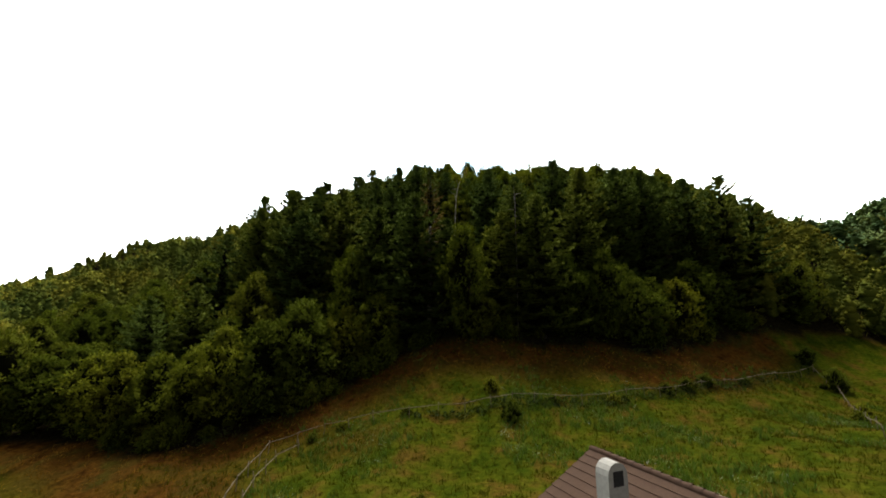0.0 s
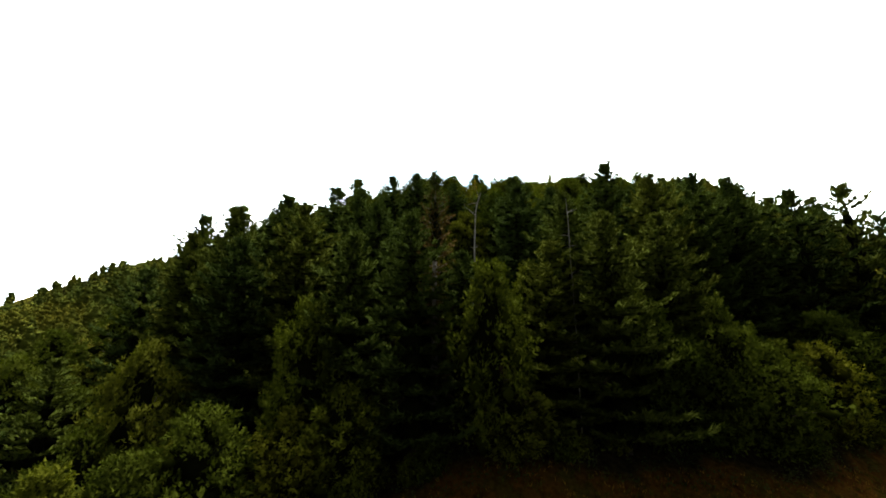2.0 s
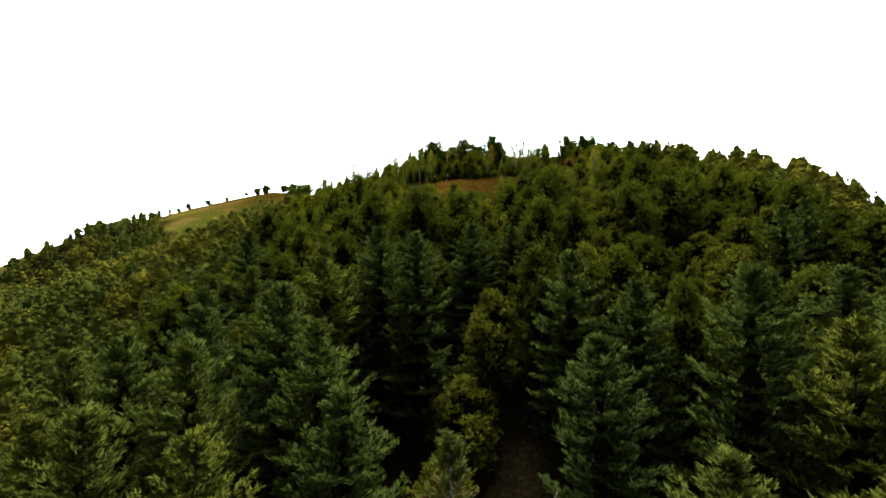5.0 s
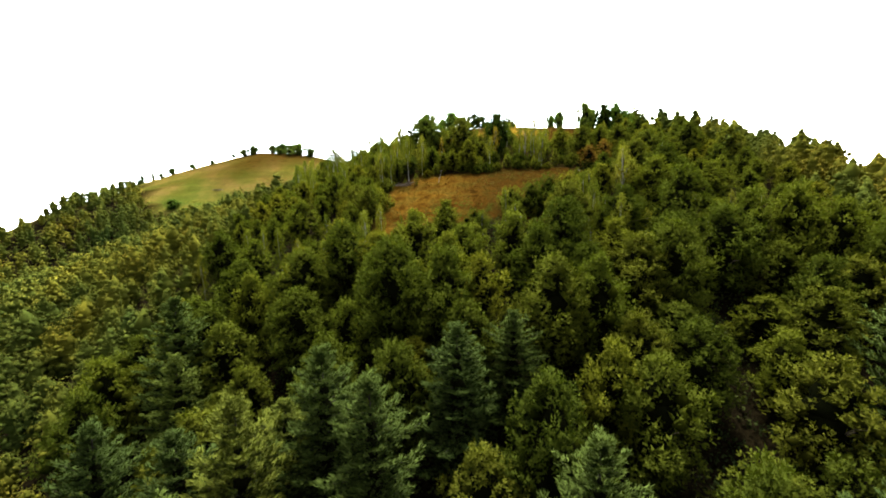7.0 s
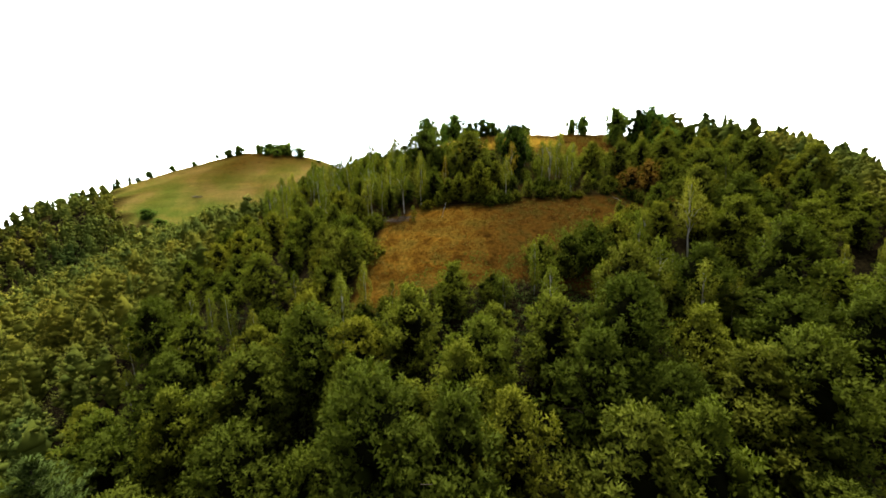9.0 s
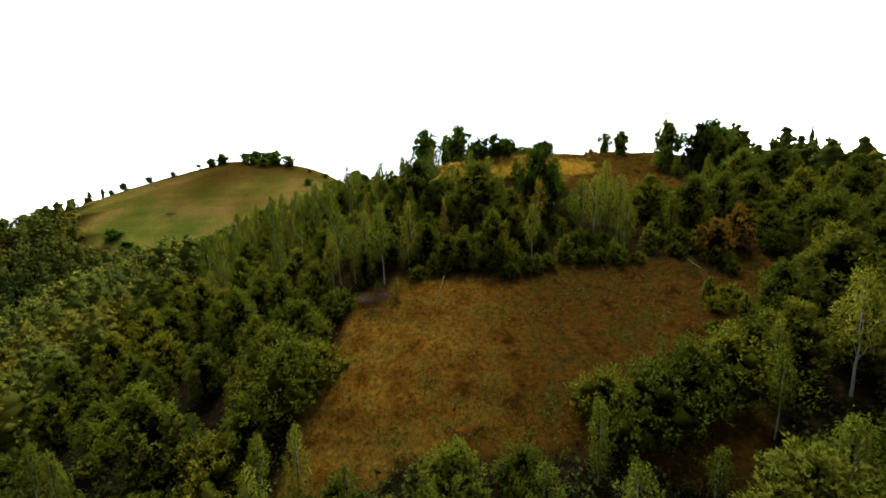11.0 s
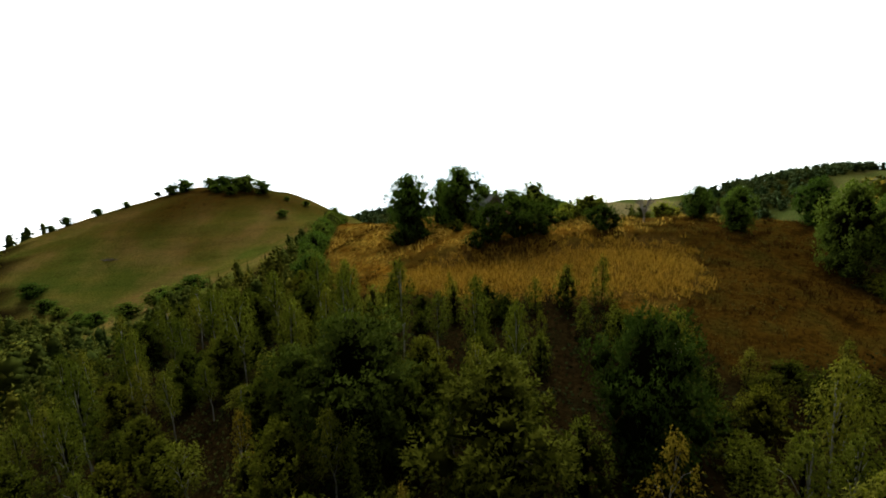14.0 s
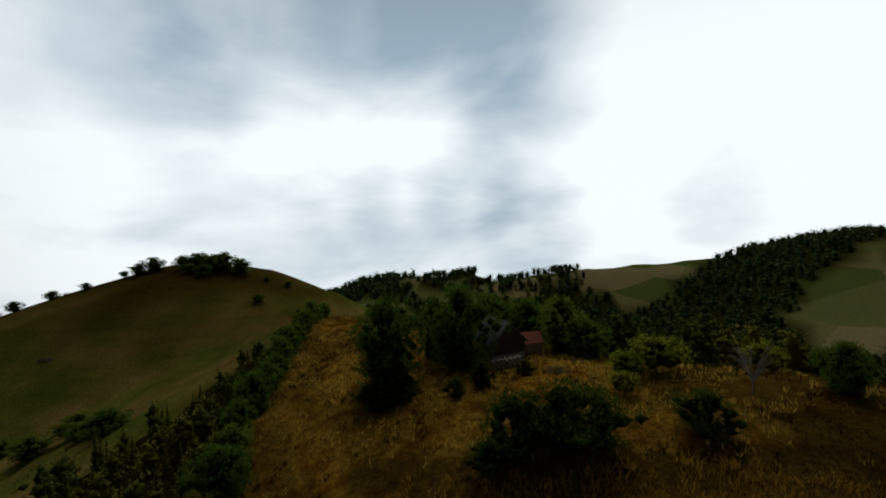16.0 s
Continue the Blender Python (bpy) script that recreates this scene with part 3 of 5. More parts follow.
def broadleaf_crown(seed, h, r, base, boughs, leaves, size, flat=0.75, belly=0.40, point=0.50, thick=0.5, spread=1.0, tuft=8, stir=1.0):
    """A crown of leafy boughs: each carries many short upturned twigs, feathered with leaves on both sides, whose jagged tips leave
    shade between; returns its arrays and the boughs' places."""
    rng = np.random.default_rng(seed)
    f = ((np.arange(boughs) + rng.uniform(0, 1, boughs)) / boughs) ** 0.92
    a = np.arange(boughs) * 2.39996 + rng.normal(size=boughs) * 0.45
    uneven = 1 + 0.16 * np.sin(3 * a + seed) + 0.14 * np.sin(5 * a + 9 * f + seed) + rng.normal(size=boughs) * 0.07
    rr = r * egg(f, belly, point) * np.where(f > 0.8, rng.uniform(0.1, 0.6, boughs), rng.uniform(0.60, 0.92, boughs)) * uneven
    c = np.column_stack((np.cos(a) * rr, np.sin(a) * rr, base + (h - base) * f * 0.93))
    d = np.column_stack((np.cos(a), np.sin(a), np.zeros(boughs)))
    rad = rng.uniform(0.26, 0.40, boughs) * r * (1.08 - 0.42 * f) * (70 / boughs) ** 0.45 * spread
    many = max(3, leaves // tuft)
    who = np.repeat(np.arange(boughs), many)
    n = len(who)
    u = rng.normal(size=(n, 3)) + d[who] * 0.55 + (0, 0, 0.45)
    u /= np.linalg.norm(u, axis=1)[:, None]
    foot = c[who] + rad[who][:, None] * u * rng.uniform(0.45, 0.95, (n, 1)) * (1, 1, flat)
    axis = u * 0.55 + d[who] * 0.30 + np.column_stack((np.zeros(n), np.zeros(n), 0.40 + 0.25 * f[who])) + rng.normal(size=(n, 3)) * 0.28
    axis /= np.linalg.norm(axis, axis=1)[:, None]
    length = np.minimum(rad[who] * rng.uniform(0.45, 0.85, n), 3.2 * size)
    spot = np.repeat(np.arange(n), tuft)
    k = len(spot)
    t = rng.uniform(0.05, 1.0, k)
    off = rng.normal(size=(k, 3))
    off -= axis[spot] * (off * axis[spot]).sum(1)[:, None]
    off /= np.linalg.norm(off, axis=1)[:, None] + 1e-9
    at = foot[spot] + axis[spot] * (length[spot] * t)[:, None] + off * (0.22 * length[spot] * (1.1 - t))[:, None]
    way = axis[spot] * (0.45 + 0.5 * t)[:, None] + off * 0.75 + (0, 0, -0.05)
    out = u[spot] * 0.60 + axis[spot] * 0.15 + (0, 0, 0.50) + stir * (rng.normal(size=(n, 3))[spot] * 0.22 + rng.normal(size=(k, 3)) * 0.25)
    s = size * rng.uniform(0.6, 1.3, k) * (1.1 - 0.35 * t)
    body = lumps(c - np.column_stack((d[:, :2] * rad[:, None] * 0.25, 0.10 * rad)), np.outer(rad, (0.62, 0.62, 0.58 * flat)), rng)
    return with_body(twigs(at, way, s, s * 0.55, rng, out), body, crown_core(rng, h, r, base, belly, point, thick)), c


def veil_crown(seed, h, r, base, boughs, leaves, size, belly=0.32, point=0.85, hang=0.9):
    """The thin crown of a birch: rising boughs with hanging veils of small leaves; returns its arrays and the boughs' places."""
    rng = np.random.default_rng(seed)
    f = (np.arange(boughs) + rng.uniform(0, 1, boughs)) / boughs
    a = np.arange(boughs) * 2.39996 + rng.normal(size=boughs) * 0.5
    rr = r * egg(f, belly, point) * rng.uniform(0.25, 1.0, boughs)
    c = np.column_stack((np.cos(a) * rr, np.sin(a) * rr, base + (h - base) * f * 0.97))
    d = np.column_stack((np.cos(a), np.sin(a), np.zeros(boughs)))
    rad = rng.uniform(0.24, 0.42, boughs) * r * (1.15 - 0.6 * f) + 0.12
    who = np.repeat(np.arange(boughs), leaves)
    n = len(who)
    u = rng.normal(size=(n, 3)) * 0.42
    at = c[who] + rad[who][:, None] * u * (1, 1, 1.9) - np.column_stack((np.zeros(n), np.zeros(n), np.abs(u[:, 0]) * rad[who]))
    way = d[who] * 0.4 + rng.normal(size=(n, 3)) * 0.4 - (0, 0, hang)
    out = u * (0.8, 0.8, 0.5) + d[who] * 0.5 + (0, 0, 0.4) + rng.normal(size=(n, 3)) * 0.3
    s = size * rng.uniform(0.6, 1.4, n)
    body = lumps(c, np.outer(rad, (0.24, 0.24, 0.5)), rng)
    return with_body(twigs(at, way, s, s * 0.5, rng, out), body, crown_core(rng, h, r, base, belly, point, 0.07)), c


def tree_trunk(seed, h, r0, clumps, limbs=7, lean=0.03):
    rng = np.random.default_rng(seed + 500)
    zs = np.linspace(-0.5, h * 0.86, 7)
    bend = np.cumsum(rng.normal(size=(7, 2)) * lean * h / 10, 0)
    pts = np.column_stack((bend - bend[0], zs))
    pieces = [tube(pts, r0 * np.linspace(1.25, 0.18, 7), 6)]
    for c in clumps[rng.permutation(len(clumps))[:limbs]]:
        k = np.clip((c[2] * 0.72) / (h * 0.86), 0.12, 0.9) * 6
        i = int(k)
        a = pts[i] + (pts[min(i + 1, 6)] - pts[i]) * (k - i)
        pieces.append(tube([a, (a + c) / 2 + (0, 0, 0.06 * h), c], [r0 * 0.4, r0 * 0.24, r0 * 0.06], 4))
    return join(pieces)


def pine_arrays(seed, h, r, levels, arms, per, size, base=0.1, droop=0.10, gap=0.42):
    """A pine: whorls of long level arms, each a flat feathered frond of needle tufts with an upturned tip, and shade between the
    whorls; returns crown and wood arrays."""
    rng = np.random.default_rng(seed)
    wood = [tube([(0, 0, -0.5), (0, 0, h * 0.5), (0, 0, h * 0.99)], [0.016 * h, 0.010 * h, 0.02], 6)]
    at, way, face, mids, radii = [], [], [], [], []
    up = np.array((0, 0, 1.0))
    for f in base + (0.97 - base) * (1 - (1 - np.linspace(0, 1, levels)) ** 1.45):
        span = (r * min(1.0, 3.5 * (1 - f)) * (0.55 + 0.45 * (1 - f)) + 0.25) * rng.uniform(0.85, 1.12)
        n = arms
        for a in np.arange(n) * 2 * math.pi / n + rng.uniform(0, 6.28):
            a += rng.normal() * 0.22
            ln = span * rng.uniform(0.62, 1.18)
            rise = -droop * (1 - f) + 0.65 * f ** 2.5 + rng.normal() * 0.06
            z = h * f + rng.normal() * 0.011 * h
            out, side = np.array((math.cos(a), math.sin(a), 0)), np.array((-math.sin(a), math.cos(a), 0))

            def bough(t):
                return np.multiply.outer(t * ln, out) + np.multiply.outer(z + ln * (rise * t + 0.20 * t ** 3), up)
            wood.append(tube(bough(np.array((0.0, 0.5, 0.95))), [0.02 + 0.007 * ln, 0.015 + 0.003 * ln, 0.008], 3))
            rows = max(4, int(ln / gap))
            t = np.tile(np.linspace(0.22, 1.0, rows), 3) + rng.normal(size=3 * rows) * 0.03
            hand = np.repeat((-1.0, 0.0, 1.0), rows)
            off = hand * 0.36 * ln * np.clip(1.15 - t, 0.08, 0.75) * rng.uniform(0.45, 1.1, 3 * rows)
            spot = bough(t + 0.35 * np.abs(off) / ln) + np.multiply.outer(off, side) + np.multiply.outer(rng.normal(size=3 * rows) * 0.05, up)
            spot = np.repeat(spot, per, 0)
            hand = np.repeat(hand, per)[:, None]
            k = len(spot)
            at.append(spot + rng.normal(size=(k, 3)) * (0.11, 0.11, 0.05))
            way.append(out * 0.75 + hand * side * 0.75 + up * (0.42 + 0.5 * f) + rng.normal(size=(k, 3)) * 0.30)
            face.append(up * 0.85 + out * 0.35 + hand * side * 0.25 + rng.normal(size=(k, 3)) * 0.3)
            mids += list(bough(np.array((0.45, 0.75))) - (0, 0, 0.05))
            radii += [(0.19 * ln, 0.19 * ln, 0.05 + 0.02 * ln), (0.15 * ln, 0.15 * ln, 0.05 + 0.015 * ln)]
    at, way, face = np.concatenate(at), np.concatenate(way), np.concatenate(face)
    s = size * rng.uniform(0.65, 1.3, len(at)) * np.clip(1.2 - 0.45 * (at[:, 2] / h) ** 3, 0.7, 1.1)
    body = lumps(np.array(mids), np.array(radii), rng)
    stem = np.linspace(base + 0.02, 0.80, 9)
    thick = 0.30 * np.minimum(r, 0.44 * h * (1.0 - stem)) + 0.05
    core = lumps(np.column_stack((np.zeros(9), np.zeros(9), stem * h)), np.column_stack((thick, thick, np.full(9, h * 0.07))), rng)
    return with_body(twigs(at, way, s, s * 0.27, rng, face, 0.5), body, core), join(wood)


def make_tree(name, crown, wood, leaf, bark, label, category, group=""):
    root = tagged(new(name), label, category, group)
    part("trunk", mesh_of("trunk", *wood, bark, True), root)
    part("crown", mesh_of("crown", crown[0], crown[1], leaf, inner=INNER_SHADED[leaf.name], normals=crown[2]), root)
    return root


def beech(i, fine=True, h=13.0, r=4.1):
    crown, c = broadleaf_crown(10 + i, h, r, 0.7, *((54, 144, 0.40) if fine else (44, 112, 0.42)))
    return make_tree("beech_tree", crown, tree_trunk(10 + i, h, 0.2, c), M_BROAD, M_BARK, "green beech tree with a dense layered crown on the slope", "tree", "forest beeches")


def hornbeam(i, fine=True, h=11.5, r=3.5):
    crown, c = broadleaf_crown(24 + i, h, r, 0.5, *((48, 136, 0.36) if fine else (42, 104, 0.38)), 0.95, 0.32, 0.62)
    return make_tree("hornbeam_tree", crown, tree_trunk(24 + i, h, 0.16, c), M_HORN, M_BARK, "yellow-green hornbeam with an upright oval crown", "tree", "forest hornbeams")


def birch(i, fine=True, h=11.0, r=1.75):
    crown, c = veil_crown(40 + i, h, r, (2.2, 4.6)[i % 2], (40, 34)[i % 2], 70, 0.20)
    return make_tree("birch_tree", crown, tree_trunk(40 + i, h, 0.085, c, 9, 0.09), M_BIRCH, M_BIRCHBARK, "slender birch with a white trunk and thin yellow-green crown", "tree", "birches on the slope")


def autumn_birch(i, fine=True, h=11.0, r=1.5):
    crown, c = veil_crown(60 + i, h, r, 2.4, 34, 46, 0.20)
    return make_tree("birch_tree", crown, tree_trunk(60 + i, h, 0.075, c, 9, 0.06), M_YELLOW, M_BIRCHBARK, "slender birch turned autumn yellow with a white trunk", "tree", "birches on the slope")


def pine(i, fine=True, h=19.0, r=4.9):
    crown, wood = pine_arrays(70 + i, h, r, *((16, 7, 11, 0.38) if fine else (13, 6, 6, 0.56)), base=0.06, gap=0.40 if fine else 0.6)
    return make_tree("pine_tree", crown, wood, M_PINE, M_PINEBARK, "tall blue-green pine with level tiers of branches", "tree", "forest pines")


def thicket(i, fine=True, h=3.2, r=2.0):
    crown, c = broadleaf_crown(100 + i, h, r, 0.05, 30, 96, 0.165, 1.0, 0.30, 0.75, 0.4)
    return make_tree("shrub", crown, tree_trunk(100 + i, h, 0.05, c, 8), (M_BROAD, M_HORN)[i % 2], M_BARK, "green leafy shrub growing from the slope", "shrub", "shrubs")


def sapling(i, fine=True, h=5.0, r=1.35):
    if i % 2:
        crown, c = veil_crown(180 + i, h, r, 0.2, 26, 56, 0.18, 0.22, 0.95, 0.1)
    else:
        crown, c = broadleaf_crown(180 + i, h, r, 0.1, 30, 56, 0.17, 1.2, 0.18, 1.0, 0.3, 1.1)
    return make_tree("sapling", crown, tree_trunk(180 + i, h, 0.04, c, 4), M_BIRCH, M_BARK, "slender light green sapling leafy down to the ground", "sapling", "saplings of the upper belt")


def bush(i, fine=True, h=4.6, r=3.1):
    crown, c = broadleaf_crown(190 + i, h, r, 0.5, 44, 104, 0.19, 0.8, 0.5, 0.55, 0.16, 0.9)
    rng = np.random.default_rng(190 + i)
    stems = [tube([(rng.normal() * 0.35, rng.normal() * 0.35, -0.4), p * (0.45, 0.45, 0.55), p], [0.09, 0.06, 0.015], 5) for p in c[rng.permutation(len(c))[:16]]]
    return make_tree("bush", crown, join(stems), M_BUSH, M_BARK, "large dark green bush with many bare stems on the crest meadow", "bush", "bushes on the crest")


def oak_crown(seed, fine, h, r):
    return broadleaf_crown(seed, h, r, *((0.4, 66, 144, 0.36) if fine else (0.2, 50, 80, 0.52)), 0.85, 0.55, 0.34, 0.6, 1.0)


def oak(i, fine=True, h=11.0, r=5.0):
    crown, c = oak_crown(130 + i, fine, h, r)
    return make_tree("oak_tree", crown, tree_trunk(130 + i, h, 0.3, c, 10), M_OAK, M_BARK, "broad dark green oak standing above the birches", "tree", "oaks of the upper belt")


def meadow_tree(i, fine=True, h=11.0, r=5.0):
    crown, c = oak_crown(140 + i, fine, h, r)
    return make_tree("meadow_tree", crown, tree_trunk(140 + i, h, 0.3, c, 10), M_CREST, M_BARK, "broad leafy green tree on open meadow", "tree", "trees on the meadows")


def orchard(i, fine=True, h=3.6, r=2.2):
    crown, c = broadleaf_crown(160 + i, h, r, 1.1, 34, 64, 0.17, 0.8)
    return make_tree("fruit_tree", crown, tree_trunk(160 + i, h, 0.09, c, 9), M_FRUIT, M_BARK, "small light green fruit tree with a round crown", "fruit tree", "fruit trees on the crest")


def brown_beech(i, fine=True, h=8.0, r=2.3):
    crown, c = broadleaf_crown(210 + i, h, r, 0.4, 44, 80, 0.24, 0.8, 0.35, 0.7)
    return make_tree("beech_tree", crown, tree_trunk(210 + i, h, 0.1, c), M_BROWN, M_BARK, "small beech turned orange-brown at the edge of the glade", "tree", "autumn beeches")


KINDS = {"brown_beech": (brown_beech, 2), "autumn_birch": (autumn_birch, 2), "bush": (bush, 2), "sapling": (sapling, 4), "beech": (beech, 4), "hornbeam": (hornbeam, 4), "birch": (birch, 4), "pine": (pine, 5), "shrub": (thicket, 4), "oak": (oak, 3), "meadow_tree": (meadow_tree, 4), "orchard": (orchard, 2)}
made = {}


def plant(kind, x, y, scale=1.0, tall=1.0, fine=True, sink=0.15):
    """Set a tree of that kind on the ground; the first of each pattern is built, the rest are copies."""
    build, count = KINDS[kind]
    i = random.randrange(count)
    m = pose(x, y, float(ground_z(x, y)) - sink, random.uniform(-2, 2), random.uniform(-2, 2), random.uniform(0, 360)) @ Matrix.Diagonal((scale, scale, scale * tall, 1))
    if (kind, i, fine) in made:
        root = copy_thing(made[kind, i, fine], Matrix.Identity(4))
    else:
        root = made[kind, i, fine] = build(i, fine)
    root.matrix_basis = m
    return root


taken = []


def free(x, y, gap):
    if any((x - a) ** 2 + (y - b) ** 2 < (max(gap, g)) ** 2 for a, b, g in taken):
        return False
    taken.append((x, y, gap))
    return True


# ---- tall pines of the first slope ----
for x, y, top in ((-28.4, 72, 35.2), (-28.7, 86, 40.7), (-18.9, 83.4, 43), (-11.2, 95, 49.6), (-12.8, 78, 40.4), (-9.4, 72.5, 36.3), (-18.8, 69.5, 34.9), (-10.9, 62.5, 29.4), (-3.9, 61.5, 31), (-23.4, 66.5, 29.8),
                  (9, 74.3, 39.7), (13.5, 66.5, 34.9), (23.5, 68.5, 33.1), (9, 63, 28.3), (14.4, 68.9, 35), (22.6, 79, 44.5), (27.2, 73.5, 40.7), (36, 78.4, 42.5), (42.3, 79.8, 42.5), (51.7, 78.5, 40.3), (32, 77, 38.1), (0.4, 63.6, 27.5),
                  (15.8, 62.5, 31.5), (6.8, 104, 50), (-36.7, 110.3, 50.2), (0.4, 99.5, 50), (-6, 91.5, 48.5), (-16.4, 89.8, 47.2), (-15.9, 96.5, 43.8), (10.6, 87.7, 45.9), (-45, 79, 28.5), (-36, 77, 33), (-42, 86, 36), (-34, 94, 42), (-24, 78, 39),
                  (60, 84, 40), (66, 82, 37.2), (47, 85, 43), (57, 91, 41), (30, 86, 43.5), (16, 84, 43), (-24, 93, 43), (40, 88, 44), (53, 86, 42), (-33, 80, 38.7), (-24, 75.5, 37), (58.5, 79, 41), (-38, 82, 37.5), (63, 88, 42.5)):
    if not free(x, y, 4.2):
        continue
    s = (top - float(ground_z(x, y))) / 19.0
    plant("pine", x, y, (s + 0.9) / 1.9, 1.9 * s / (s + 0.9), fine=abs(x) < 45)

taken += [(-2.2, 64.6, 2.5), (2.15, 64.2, 2.0)]

# ---- marked leafy trees of the wood's edge and the upper slope ----
for kind, x, y, top, wide in (("hornbeam", 3.0, 60.6, 25.6, 1.0), ("hornbeam", -14.1, 61, 22.5, 1.0), ("beech", 26.8, 64.5, 22.5, 0.9), ("beech", -29.8, 62, 18.5, 0.9), ("hornbeam", 8.6, 68.5, 27, 0.85), ("beech", 19.5, 63.5, 22, 0.8), ("beech", -3, 66.5, 24, 0.8),
                              ("beech", 22.7, 88, 43, 0.95), ("beech", 20.2, 98.7, 46.7, 1.0), ("beech", 27.5, 110, 49, 1.0), ("hornbeam", -30.5, 119.3, 51.7, 0.9), ("hornbeam", 40, 112, 49, 1.0), ("hornbeam", -6, 126, 60.5, 1.0), ("beech", 36, 128, 60, 0.9),
                              ("hornbeam", 45.7, 132, 61, 1.0), ("hornbeam", 58, 129, 59.4, 1.0), ("beech", 25.4, 116.3, 56.9, 1.05), ("beech", 27.6, 105, 48.3, 0.9), ("hornbeam", 17, 102, 47.4, 0.9), ("hornbeam", 37.6, 106, 46.5, 0.9), ("beech", 12.7, 110, 55.2, 1.1),
                              ("beech", -21.9, 114.3, 50.4, 1.0), ("beech", -7.4, 112, 57.6, 1.1), ("beech", 34, 123, 59.3, 1.0), ("beech", -1.2, 110.5, 56.2, 1.0), ("beech", -17.4, 123.8, 59, 1.0), ("hornbeam", -30, 138.4, 62.3, 0.9), ("beech", 12.7, 117.5, 58.2, 1.0),
                              ("beech", -14, 105, 47, 0.95), ("beech", -6.2, 101.6, 47.5, 0.9), ("birch", 24, 131.4, 64.5, 1.15), ("birch", 11, 131, 61.3, 0.95), ("birch", -16, 131, 60.4, 0.95), ("birch", 27.5, 128, 62.3, 1.1), ("birch", 5.3, 132.4, 60, 0.9), ("birch", 33, 141, 71.5, 1.25),
                              ("hornbeam", 38, 139, 69, 1.0), ("beech", 43, 146, 72, 0.95), ("beech", 39, 150, 73.5, 0.9), ("hornbeam", 50, 141, 68, 1.0), ("brown_beech", 32.5, 160.6, 74, 0.9), ("brown_beech", 37, 163, 75.5, 0.8),
                              ("oak", -8, 173, 83.6, 0.92), ("beech", 1.9, 168.5, 82.5, 0.92), ("oak", 11.7, 170.5, 84.2, 0.66), ("autumn_birch", 10.3, 165.8, 80, 0.85), ("birch", 16.7, 166, 79.9, 1.0), ("birch", 24.5, 172.4, 80, 1.0), ("autumn_birch", -3.3, 164.8, 77.5, 0.55),
                              ("oak", -11.6, 162.4, 72.8, 0.5), ("birch", -2.6, 181, 82.8, 0.75), ("birch", -20.5, 179, 75, 1.0), ("birch", -20.5, 171, 75, 1.0), ("hornbeam", 28.2, 170.5, 79.8, 0.7), ("birch", 21.5, 164.5, 78.5, 0.9), ("autumn_birch", -13, 165, 73, 0.55),
                              ("beech", 33, 167, 79.5, 0.62), ("hornbeam", 38, 169, 80, 0.75), ("beech", 43, 170, 80, 0.7), ("autumn_birch", -16.5, 172, 77, 0.6), ("beech", -14.5, 176.5, 80, 0.55), ("beech", 4.5, 164, 77, 0.5), ("hornbeam", -12, 169, 78, 0.55),
                              ("oak", 46.5, 190, 90, 0.55), ("beech", 52, 178, 83.5, 0.7), ("beech", 60, 172, 82, 0.7), ("pine", 68.5, 173, 82, 0.4), ("pine", 73, 181, 82, 0.4), ("hornbeam", 50, 170, 80, 0.8), ("beech", 57, 163, 79, 0.75), ("beech", 46, 160, 77, 0.8), ("hornbeam", 64, 158, 77, 0.9)):
    free(x, y, (3.4 if kind == "oak" else 2.4) if y > 155 or kind == "birch" else 3.6)
    full = {"oak": 11.0, "beech": 13.0, "birch": 11.0, "autumn_birch": 11.0, "hornbeam": 11.5, "brown_beech": 8.0, "pine": 19.0}[kind]
    plant(kind, x, y, wide, (top - float(ground_z(x, y))) / full / wide)

